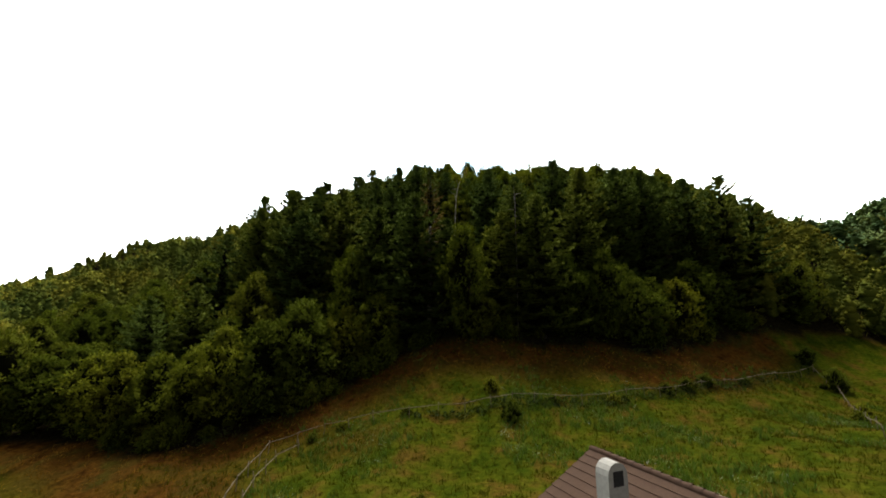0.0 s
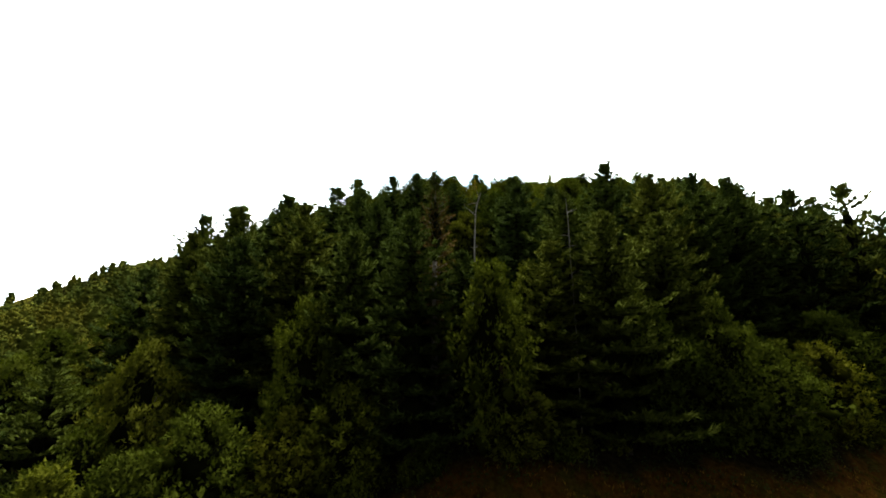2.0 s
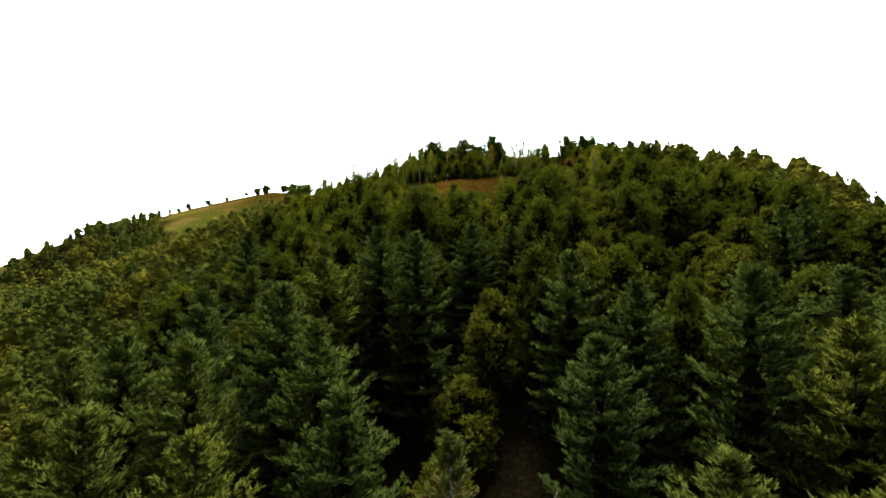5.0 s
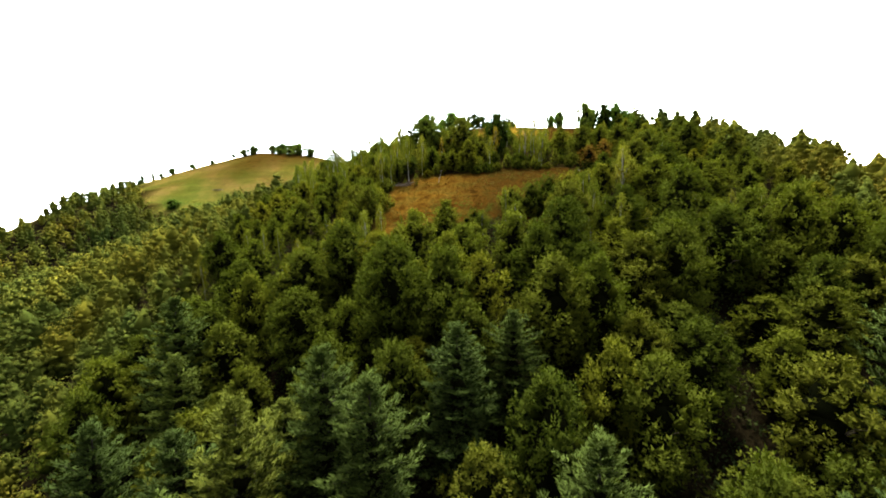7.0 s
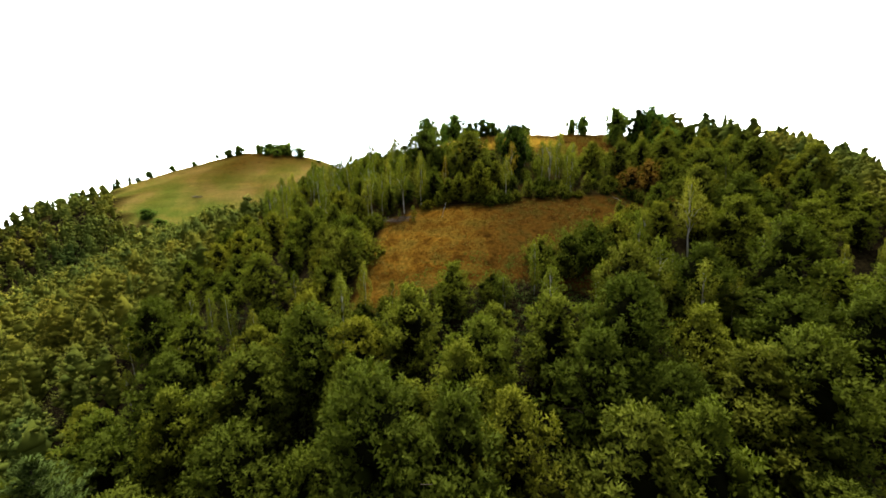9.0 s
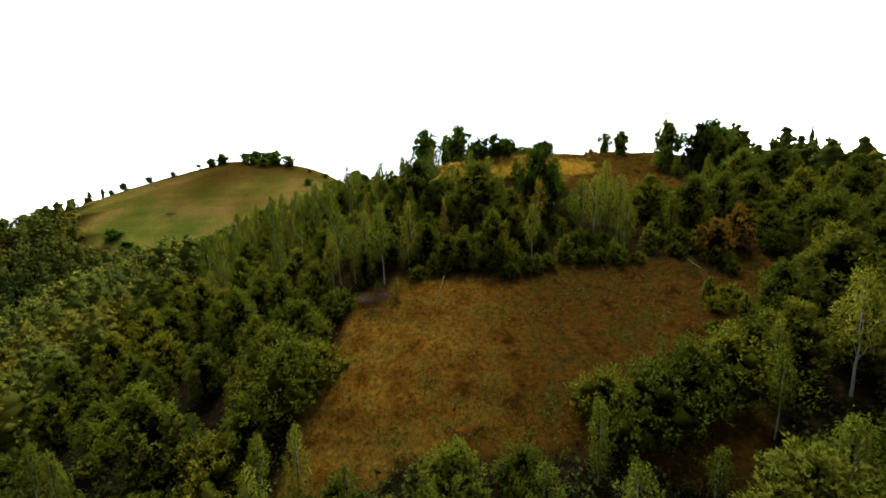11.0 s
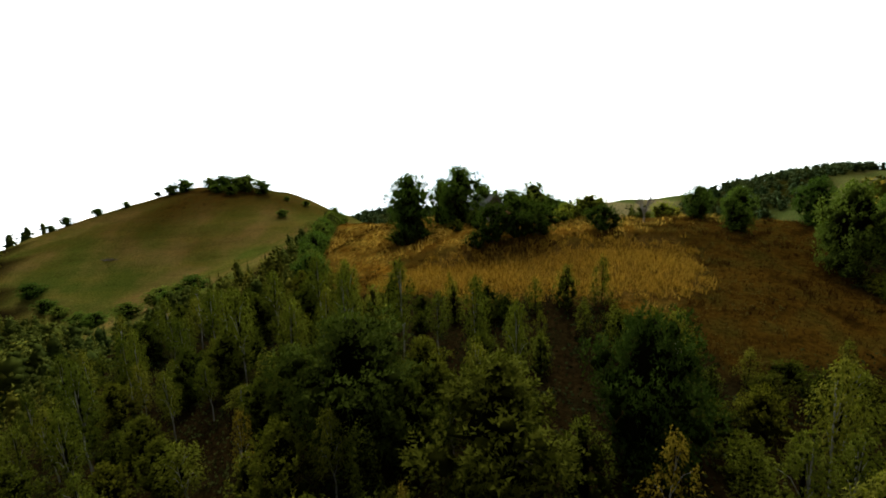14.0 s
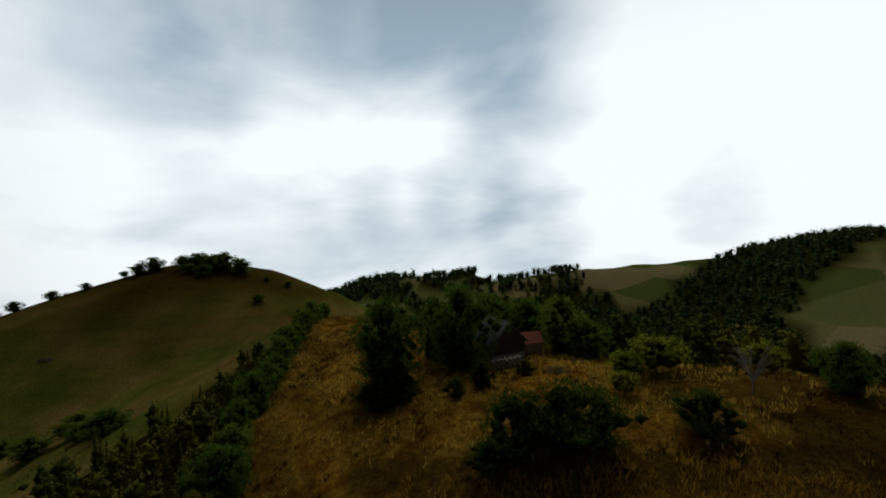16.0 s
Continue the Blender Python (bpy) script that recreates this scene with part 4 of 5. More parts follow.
# ---- the forest near the walk ----
rng_f = random.Random(5)
counts = {}
for x in np.arange(-60, 74, 4.6):      # the leafy edge of the wood
    y = float(lower_edge(x)) + rng_f.uniform(1.8, 4.5)
    if free(x, y, 3.4):
        plant("hornbeam" if rng_f.random() < 0.4 else "beech", x, y, rng_f.uniform(0.8, 1.0), rng_f.uniform(0.85, 1.1), fine=-46 < x < 36)
for gy in np.arange(44, 200, 3.6):
    for gx in np.arange(-80 if gy < 90 else -48, 66, 3.6):
        x, y = gx + rng_f.uniform(-1.7, 1.7), gy + rng_f.uniform(-1.7, 1.7)
        belt = y > 159 and -18 < x < 50
        if belt or (x < -16 and y > 165):
            continue
        if not bool(wooded(x, y)) or not free(x, y, 1.9 if belt else (3.6 if y > 128 else (4.4 if y < float(lower_edge(x)) + 8 else (7.2 if y < 92 and x > -38 else (6.0 if y < 105 else 4.9))))):
            continue
        if 2 < x < 6.5 and 77 < y < 83:
            continue
        mixn, dice = wobble(x, y, 17) + rng_f.uniform(-0.7, 0.7), rng_f.random()
        if 66 < y < 92 and x > 40 and mixn > -0.3:
            kind = "pine"
        elif 129 < y < 142 and dice < 0.7:
            kind = "birch"
        elif y < 112 and mixn > 0.75:
            kind = "pine"
        else:
            kind = "beech" if wobble(x + 9, y, 13) + rng_f.uniform(-0.8, 0.8) > (y - 112) / 30 else "hornbeam"
        if counts.get(kind, 0) >= 290:
            kind = "hornbeam"
        counts[kind] = counts.get(kind, 0) + 1
        s = rng_f.uniform(0.78, 1.12)
        if y > 126:
            s *= 0.5 if x > 42 and y > 150 else 0.62 if -14 < x < 18 and kind != "birch" else ((0.95 if y < 134 else 0.6) if kind != "birch" else 0.62)
        elif kind in ("beech", "hornbeam") and y < 92 and x > -38:
            s *= 0.8
        elif kind == "pine":
            s *= 0.82
        plant(kind, x, y, s, rng_f.uniform(0.82, 1.22), fine=abs(x - 1) < (24 if y < 95 else 36))
# ---- birches and saplings of the upper belt ----
for gy in np.arange(159, 202, 2.35):
    for gx in np.arange(-48, 52, 2.35):
        x, y = gx + rng_f.uniform(-1, 1), gy + rng_f.uniform(-1, 1)
        if x < -18 and gy % 4.7 < 2.3 or not bool(wooded(x, y)) or not free(x, y, 1.7):
            continue
        dice = rng_f.random()
        if 6.5 < x < 11.5 and 171.5 < y < 181:      # a bare strip of the slope
            continue
        if y > float(meadow_foot(x)) - 9 and x > -16:
            if dice < 0.9:
                plant("sapling" if dice < 0.5 else "shrub", x, y, rng_f.uniform(0.45, 0.85), rng_f.uniform(0.8, 1.3))
            continue
        if dice < 0.27 and counts.get("birch", 0) < 280:
            counts["birch"] = counts.get("birch", 0) + 1
            plant("birch", x, y, rng_f.uniform(0.6, 0.95), rng_f.uniform(0.85, 1.1))
        elif dice < 0.62:
            plant("sapling", x, y, rng_f.uniform(0.6, 1.15), rng_f.uniform(0.8, 1.2))
        elif dice < 0.78:
            plant("shrub", x, y, rng_f.uniform(0.5, 0.9), 1.0)
        else:
            plant("hornbeam", x, y, rng_f.uniform(0.4, 0.6), 1.0, fine=False)
# young growth along the upper edge of the glade
for kind, x, y, s, t in (("sapling", -11.8, 157.0, 0.36, 0.9), ("sapling", -8.9, 154.6, 0.5, 1.2), ("shrub", -6.4, 158.0, 0.62, 0.9), ("sapling", -4.4, 158.2, 0.6, 1.0), ("shrub", -2.9, 158.4, 0.5, 1.2), ("sapling", 1.0, 158.8, 0.7, 0.9), ("shrub", 2.2, 158.2, 0.7, 0.9),
                         ("sapling", 3.6, 157.8, 0.62, 1.0), ("shrub", 5.3, 156.2, 0.62, 1.0), ("sapling", 6.2, 157.2, 0.7, 1.0), ("shrub", 7.6, 157.2, 0.7, 1.0), ("sapling", 8.8, 156.8, 0.5, 1.1), ("shrub", 10.4, 158.0, 0.6, 1.0), ("sapling", 13, 159.4, 0.7, 1.0), ("shrub", 15.2, 158.8, 0.7, 1.0),
                         ("shrub", 17.2, 159.2, 0.6, 1.0), ("sapling", 19.2, 159.4, 0.6, 1.1), ("birch", -15.5, 160, 0.7, 1.1), ("birch", -14.4, 161.8, 0.75, 1.1), ("birch", -18, 158, 0.8, 1.0), ("sapling", 27.5, 152.5, 0.5, 1.1), ("sapling", 29.5, 149.5, 0.6, 1.0)):
    free(x, y, 1.4)
    plant(kind, x, y, s, t)
# undergrowth along the edges of the wood and the glade
for k in range(70):
    x = rng_f.uniform(-50, 60)
    y = float(lower_edge(x)) + rng_f.uniform(0.3, 2.5) if k < 42 else rng_f.choice((135.0, 161.5)) + rng_f.uniform(-2.5, 2.5)
    if k >= 42:
        x = rng_f.uniform(-20, 34)
    plant("shrub", x, y, rng_f.uniform(0.45, 0.95), rng_f.uniform(0.8, 1.3))
for x, y, s in ((-24, 128, 1.2), (-20, 131, 1.3), (-16, 128, 1.1), (-27, 134, 1.4), (-22, 137, 1.5), (-14, 133, 1.1), (-11, 130, 1.0), (-18, 125, 1.2), (-29, 126, 1.3), (30, 131, 1.3), (26, 134, 1.4), (34, 136, 1.4), (11.5, 138.5, 1.35), (15, 138, 1.7), (18.5, 139.5, 1.8), (22.5, 141, 1.7), (26, 143, 1.5), (-17.5, 142.5, 1.9), (-20.5, 145.5, 1.8), (-15.5, 144.5, 1.3), (-16, 154, 1.0), (33, 158, 0.6), (32, 149, 0.8), (27, 150.5, 0.55), (29.5, 152, 0.7), (25, 147, 0.5), (30, 147, 0.6), (-20, 150, 1.7), (-17.5, 149, 1.2), (4, 134.5, 1.0), (-3, 134, 0.9)):
    plant("shrub", x, y, s, 1.0)


# ---- far woods: joined crowns ----
def lod_crown(seed, leaves, h=1.0, r=0.33):
    """A far crown of unit height: jagged twigs over rounded boughs."""
    boughs = 26 if leaves > 500 else (16 if leaves > 200 else (10 if leaves > 60 else 6))
    crown, c = broadleaf_crown(300 + seed, h, r, 0.04, boughs, leaves // boughs, (0.66 if leaves > 500 else 0.8) / math.sqrt(leaves), 0.9, 0.36, 0.55, 0.5, 0.8, 4, 0.5)
    return crown


def lod_conifer(seed, leaves):
    rng = np.random.default_rng(seed)
    f = rng.uniform(0.03, 1, leaves) ** 0.85
    a = rng.uniform(0, 6.283, leaves)
    tier = 0.8 + 0.2 * np.sin(f * 44 + 2 * np.sin(3 * a))
    rr = 0.25 * (1 - f) * tier * rng.uniform(0.55, 1.0, leaves) + 0.01
    at = np.column_stack((np.cos(a) * rr, np.sin(a) * rr, f))
    way = np.column_stack((np.cos(a), np.sin(a), 0.45 + 0.8 * f))
    s = 0.95 / math.sqrt(leaves) * (1.2 - f) * rng.uniform(0.7, 1.3, leaves)
    tiers = np.linspace(0.12, 0.9, 6)
    body = lumps(np.array([(0, 0, 0.1)]), np.array([(0.05, 0.05, 0.1)]), rng)
    core = lumps(np.column_stack((np.zeros(6), np.zeros(6), tiers)), np.column_stack((0.12 * (1.03 - tiers), 0.12 * (1.03 - tiers), np.full(6, 0.22))), rng, 0.3)
    return with_body(twigs(at, way, s, s * 0.45, rng, way + (0, 0, 0.6) + rng.normal(size=way.shape) * 0.25), body, core)


def far_woods(name, label, spots, quads, conifers, mat, broad=1.0):
    """One joined mesh of crowns at the spots (x, y, height)."""
    rng = np.random.default_rng(len(spots))
    pats = [lod_crown(k, quads) for k in range(5)] + [lod_conifer(k, quads) for k in range(3)]
    vs, qs, ts, cs, ns, n = [], [], [], [], [], 0
    for x, y, h in spots:
        k = 5 + rng.integers(3) if rng.random() < conifers else rng.integers(5)
        v, f, out = pats[k]
        a = rng.uniform(0, 6.283)
        c, s = math.cos(a), math.sin(a)
        wide = h * broad * rng.uniform(0.85, 1.2)
        vs.append(np.column_stack(((v[:, 0] * c - v[:, 1] * s) * wide, (v[:, 0] * s + v[:, 1] * c) * wide, v[:, 2] * h)) + (x, y, float(ground_z(x, y)) - 0.3))
        ns.append(np.column_stack((out[:, 0] * c - out[:, 1] * s, out[:, 0] * s + out[:, 1] * c, out[:, 2])))
        qs.append(f[0] + n)
        ts.append(f[1] + n)
        cs.append(f[2] + n)
        n += len(v)
    me = mesh_of(name, np.concatenate(vs), [np.concatenate(qs), np.concatenate(ts), np.concatenate(cs)], mat, inner=INNER_SHADED[mat.name], normals=np.concatenate(ns))
    return tagged(new(name, me), label, "woods", kind="stuff")


def scatter(x0, x1, y0, y1, step, seed, where, height):
    rng = np.random.default_rng(seed)
    X, Y = np.meshgrid(np.arange(x0, x1, step), np.arange(y0, y1, step))
    x, y = X.ravel() + rng.uniform(-0.42, 0.42, X.size) * step, Y.ravel() + rng.uniform(-0.42, 0.42, X.size) * step
    k = where(x, y)
    return [(a, b, h) for a, b, h in zip(x[k], y[k], rng.uniform(*height, k.sum()))]


def near_zone(x, y):
    return (x > np.where(y < 90, -82, -50)) & (x < 64.5) & (y > 42) & (y < 201.5)


def young(x, y):
    return (x > -80) & (y > 185) & (x < 0)


def beside(x, y):
    """The strip of the side slopes next to the near forest."""
    return (x > -92) & (x < 96) & (y > 46) & (y < 175)


far_woods("hillside_woods", "mixed green woods next to the tall forest",
          scatter(-100, 100, 40, 180, 4.5, 7, lambda x, y: wooded(x, y) & ~near_zone(x, y) & ~young(x, y) & beside(x, y), (6.5, 11)), 860, 0.04, M_WOODS)
far_woods("slope_woods", "mixed green woods covering the side slopes of the hill",
          scatter(-190, 130, 20, 260, 5.0, 1, lambda x, y: wooded(x, y) & ~near_zone(x, y) & ~young(x, y) & ~beside(x, y) & (reach_from(x, y) < 190), (7, 11.5)), 220, 0.04, M_WOODS)
far_woods("young_woods", "low young woods below the hedge", scatter(-85, 0, 185, 300, 3.6, 3, lambda x, y: wooded(x, y) & ~near_zone(x, y) & young(x, y) & (x < -20), (3.5, 6.5)), 170, 0.35, M_WOODS)
far_woods("side_woods", "dense green woods on the flank of the hill", scatter(-330, 240, 0, 345, 6.0, 4, lambda x, y: wooded(x, y) & ~near_zone(x, y) & ~young(x, y) & (reach_from(x, y) >= 190) & (reach_from(x, y) < 250), (5.5, 9.5)), 100, 0.03, M_WOODS, 1.2)
far_woods("distant_woods", "dark woods and hedges on the distant hills", scatter(-420, 640, 60, 860, 7.6, 2, lambda x, y: wooded(x, y) & (reach_from(x, y) >= 250) & (y > 130 + 0.75 * np.abs(x)), (4.5, 8.5)), 44, 0.04, M_FARWOODS, 1.6)

far_woods("hill_woods", "green woods on the neighbouring hill across the valley", scatter(120, 440, 120, 340, 8.0, 6, lambda x, y: ~near_zone(x, y) & (reach_from(x, y) >= 170) & (x > 110 + 0.2 * (y - 120)) & (y < 200 + 0.45 * x), (8, 12)), 36, 0.03, M_FARWOODS, 1.3)

# ---- trees of the crest ----
for x, y, s, t in ((-10.6, 219, 0.92, 1.15), (-1.6, 222, 0.88, 1.15), (3, 238, 0.7, 1.0), (9, 240, 0.75, 1.0), (13.6, 232, 0.75, 1.05), (16.5, 229, 0.55, 1.0), (-5.6, 227, 0.55, 1.5),
                   (35.5, 202.3, 0.42, 1.25), (34.2, 209, 0.40, 1.1), (41, 192.5, 0.62, 1.45), (52.5, 197, 0.6, 1.5), (47, 204, 0.45, 1.3), (58, 203, 0.62, 1.2), (60, 212, 0.6, 1.0), (52, 186, 0.6, 1.0), (-4, 233, 0.6, 1.0), (18, 234, 0.5, 1.0)):
    plant("meadow_tree", x, y, s, t, fine=y < 225)
for x, y, s, t in ((3.4, 200.6, 1.0, 1.1), (1.2, 200.4, 0.6, 0.8), (6.6, 200.4, 1.05, 1.1), (9.6, 201, 0.95, 0.95), (18.6, 202.6, 0.8, 0.95), (-11.5, 215.5, 0.8, 0.8), (-13, 217.5, 0.6, 0.8), (-8.5, 216.5, 0.6, 0.7)):
    plant("bush", x, y, s, t)
for x, y, s, t in ((1.0, 214, 0.7, 1.3), (6, 217, 0.6, 1.0), (-2, 213, 0.6, 1.0), (4, 205, 0.6, 1.2)):
    plant("shrub", x, y, s, t)
plant("orchard", 20.2, 215.4, 1.35, 0.8)
plant("orchard", 16.6, 214.4, 0.85, 1.0)
plant("orchard", 14.7, 209.5, 0.6, 1.1)
plant("orchard", 33.9, 219, 0.95, 1.0)
for k, (x, y) in enumerate(((-36, 238), (-38, 244), (-40, 251), (-42, 259), (-44, 268), (-46, 277), (-48, 286), (-34, 231), (-32, 224), (-30, 217), (-27, 211), (-25, 206), (-50, 296), (-54, 305))):
    plant("meadow_tree", x, y, 0.40 + 0.07 * (k % 3), 1.1, fine=k > 6)

# ---- trees on the knoll ----
for x, y, s in ((-144, 328, 0.5), (-138, 329, 0.62), (-125, 330, 0.55), (-118.5, 330, 0.7), (-113, 331, 0.62), (-108, 331, 0.78), (-99.5, 330, 0.62), (-118, 324, 0.42), (-111, 323, 0.42), (-152, 329, 0.26), (-83, 314, 0.34),
                 (-163, 322, 0.3), (-174, 318, 0.36), (-184, 312, 0.4), (-189, 309, 0.3), (-88, 330, 0.22), (-80, 333, 0.25), (-212, 292, 0.6), (-219, 290, 0.6), (-226, 286, 0.65), (-153, 268, 0.55),
                 (-98, 247, 0.5), (-91, 251, 0.55), (-84, 246, 0.42), (-118, 256, 0.5), (-127, 259, 0.46), (-137, 262, 0.4), (-144, 264, 0.44), (-70, 238, 0.5), (-76, 241, 0.42)):
    plant("meadow_tree", x, y, s * 1.4, 0.64, fine=False)


# ---- farmhouse below the wood ----
def roof_slope(parent, length, half, rise, side, mat, courses, overhang=0.45, ribs=True):
    """One pitch of a gable roof along local x, with overlapping courses as pieces of it."""
    run = half + overhang
    drop = run * rise / half
    pitch = math.atan2(drop, run)
    slab_len = math.hypot(run, drop)
    slab = part("roof_slope", box_mesh("roof_slope", (length, slab_len, 0.10), mat, 0.015), parent)
    slab.matrix_basis = pose(0, side * run / 2, rise - drop / 2, 0, 0, 0) @ pose(0, 0, 0, -side * math.degrees(pitch), 0, 0)
    step = slab_len / courses
    rib = box_mesh("roof_rib", (0.05, slab_len * 0.99, 0.05), mat, 0.008)
    for k in range(max(3, round(length / 0.62)) if ribs else 0):
        part("roof_rib", rib, slab).matrix_basis = pose(-length / 2 + (k + 0.5) * length / max(3, round(length / 0.62)), 0, 0.115)
    strip = box_mesh("roof_course", (length + 0.02, step * 1.10, 0.034), mat, 0.006)
    for k in range(courses):
        ob = part("roof_course", strip, slab)
        ob.matrix_basis = pose(0, side * (-slab_len / 2 + (k + 0.5) * step), 0.075, side * 4.5, 0, 0)
    return slab


def gabled_walls(name, length, half, eaves, rise, mat, depth=-1.0):
    bm = bmesh.new()
    ring = [(-half, depth), (half, depth), (half, eaves), (0, eaves + rise), (-half, eaves)]
    ends = []
    for x in (-length / 2, length / 2):
        ends.append([bm.verts.new((x, y, z)) for y, z in ring])
    bm.faces.new(ends[0][::-1])
    bm.faces.new(ends[1])
    for i in range(5):
        j = (i + 1) % 5
        bm.faces.new((ends[0][i], ends[0][j], ends[1][j], ends[1][i]))
    bmesh.ops.recalc_face_normals(bm, faces=bm.faces)
    return bm_mesh(name, bm, mat)


def farmhouse():
    g, rise, half, length = -2.0, 2.5, 4.5, 11.0
    eaves = 4.1 - g - rise
    root = tagged(new("farmhouse"), "plastered farmhouse with a brown sheet roof and pale chimney", "house")
    root.matrix_basis = pose(7.1 + 0.37 * 5.4, 20.1 - 0.93 * 5.4, g, 0, 0, -68.3)
    part("wall", gabled_walls("wall", length - 0.8, half, eaves, rise - 0.08, M_PLASTER), root)
    for side in (-1, 1):
        slab = roof_slope(root, length, half, rise, side, M_ROOF, 13, ribs=False)
        slab.matrix_basis = pose(0, 0, eaves + 0.1) @ slab.matrix_basis
    n = 26
    v, f = tube([(-0.23, 0, 0), (0.23, 0, 0.02)], [0.13, 0.15], 8)
    cap = mesh_of("ridge_tile", v, f, M_ROOF, True)
    for k in range(n):
        ob = part("ridge_tile", cap, root)
        ob.matrix_basis = pose(-length / 2 + (k + 0.5) * length / n, 0, eaves + rise + 0.16)
    # chimney with a rounded top and a dark smoke opening
    bm = bmesh.new()
    w, d, h = 0.43, 0.30, 3.45
    prof = [(-w, 0), (w, 0), (w, h - 0.42)] + [(w * math.cos(a), h - 0.42 + 0.42 * math.sin(a)) for a in (0.45, 0.9, 1.35, 1.79, 2.24, 2.69)] + [(-w, h - 0.42)]
    front = [bm.verts.new((d, y, z)) for y, z in prof]
    back = [bm.verts.new((-d, y, z)) for y, z in prof]
    bm.faces.new(front)
    bm.faces.new(back[::-1])
    for i in range(len(prof)):
        j = (i + 1) % len(prof)
        bm.faces.new((front[j], front[i], back[i], back[j]))
    bmesh.ops.recalc_face_normals(bm, faces=bm.faces)
    chimney = part("chimney", bm_mesh("chimney", bm, M_PLASTER), root, "pale plastered chimney with a rounded top")
    chimney.matrix_basis = pose(-1.13, -3.0, 7.35 - h)
    hole = part("smoke_opening", box_mesh("smoke_opening", (0.06, 0.46, 0.50), M_SOOT, 0.01), chimney, "black smoke opening")
    hole.matrix_basis = pose(d - 0.022, 0.02, h - 0.52)
    return root


farmhouse()


# ---- pole fence ----
def pole(name, length, radius, mat, seed=0):
    rng = np.random.default_rng(seed)
    zs = np.linspace(0, length, 5)
    pts = np.column_stack((rng.normal(size=(5, 2)) * radius * 0.35, zs))
    v, f = tube(pts, radius * np.linspace(1.1, 0.8, 5), 6)
    return mesh_of(name, np.concatenate((v, [pts[0], pts[-1]])), [f, np.array([[(k + 1) % 6, k, len(v)] for k in range(6)] + [[24 + k, 24 + (k + 1) % 6, len(v) + 1] for k in range(6)])], mat, True)


POST = [pole("post", 1.75, 0.045, M_FENCE, k) for k in range(3)]
RAIL = [pole("rail", 1.0, 0.038, M_FENCE, 10 + k) for k in range(3)]


def fence(label, knots, step, rails=(1.05,)):
    """A pole fence along the knots, with a post every step metres."""
    rng = random.Random(len(knots))
    pts = []
    for (ax, ay), (bx, by) in zip(knots, knots[1:]):
        n = max(1, round(math.hypot(bx - ax, by - ay) / step))
        pts += [(ax + (bx - ax) * k / n, ay + (by - ay) * k / n) for k in range(n)]
    pts.append(knots[-1])
    root = tagged(new("pole_fence"), label, "fence")
    ox, oy = pts[0]
    oz = float(ground_z(ox, oy))
    root.matrix_basis = pose(ox, oy, oz)
    at = [(x - ox, y - oy, float(ground_z(x, y)) - oz) for x, y in pts]
    for k, (x, y, z) in enumerate(at):
        part("post", POST[k % 3], root).matrix_basis = pose(x, y, z - 0.45, rng.uniform(-5, 5), rng.uniform(-5, 5), rng.uniform(0, 360))
    for k in range(len(at) - 1):
        for h in rails:
            a, b = Vector(at[k]) + Vector((0, 0.06, h + rng.uniform(-0.07, 0.07))), Vector(at[k + 1]) + Vector((0, 0.06, h + rng.uniform(-0.07, 0.07)))
            d = b - a
            part("rail", RAIL[k % 3], root).matrix_basis = Matrix.Translation(a) @ d.to_track_quat("Z", "Y").to_matrix().to_4x4() @ Matrix.Diagonal((1, 1, d.length, 1))
    return root


fence("weathered pole fence crossing the meadow below the wood", [(-16.5, 31), (-17.3, 36), (-18.3, 44.5), (-13, 46), (-7.5, 45.6), (-3.6, 45), (5.4, 46.4), (13, 48.2), (20, 50), (28, 53.2), (35.5, 56.6), (42.7, 60.2), (52, 64), (61, 67.5)], 3.0)
fence("leaning pole fence at the side of the meadow", [(61, 67.5), (59, 61.5), (50, 49.5), (43, 41)], 3.2, (0.9,))
fence("short grey pole fence beside the meadow gate", [(-15.2, 31), (-16, 36.5), (-16.4, 42), (-14.8, 43.6)], 2.6, (0.75,))

# bushes on the lower meadow
for x, y, s, t in ((7.2, 44.0, 0.62, 1.1), (5.8, 49.2, 0.45, 1.2), (20.5, 49.8, 0.42, 0.9), (29.5, 54.5, 0.55, 0.8), (33, 55.8, 0.6, 0.9), (37, 58, 0.6, 0.8), (22, 50.2, 0.35, 0.9), (61.5, 69, 0.8, 1.2), (59.8, 62.5, 0.9, 1.1), (63, 66, 0.6, 1.0),
                   (55, 55, 0.5, 0.9), (50, 50, 0.45, 0.9), (-1.5, 30, 0.25, 1.0), (-11, 46.5, 0.4, 0.7), (-14, 45.4, 0.35, 0.8), (13, 48.5, 0.4, 0.8), (-4, 46.2, 0.4, 0.7), (45, 61.5, 0.5, 0.7)):
    plant("shrub", x, y, s, t)


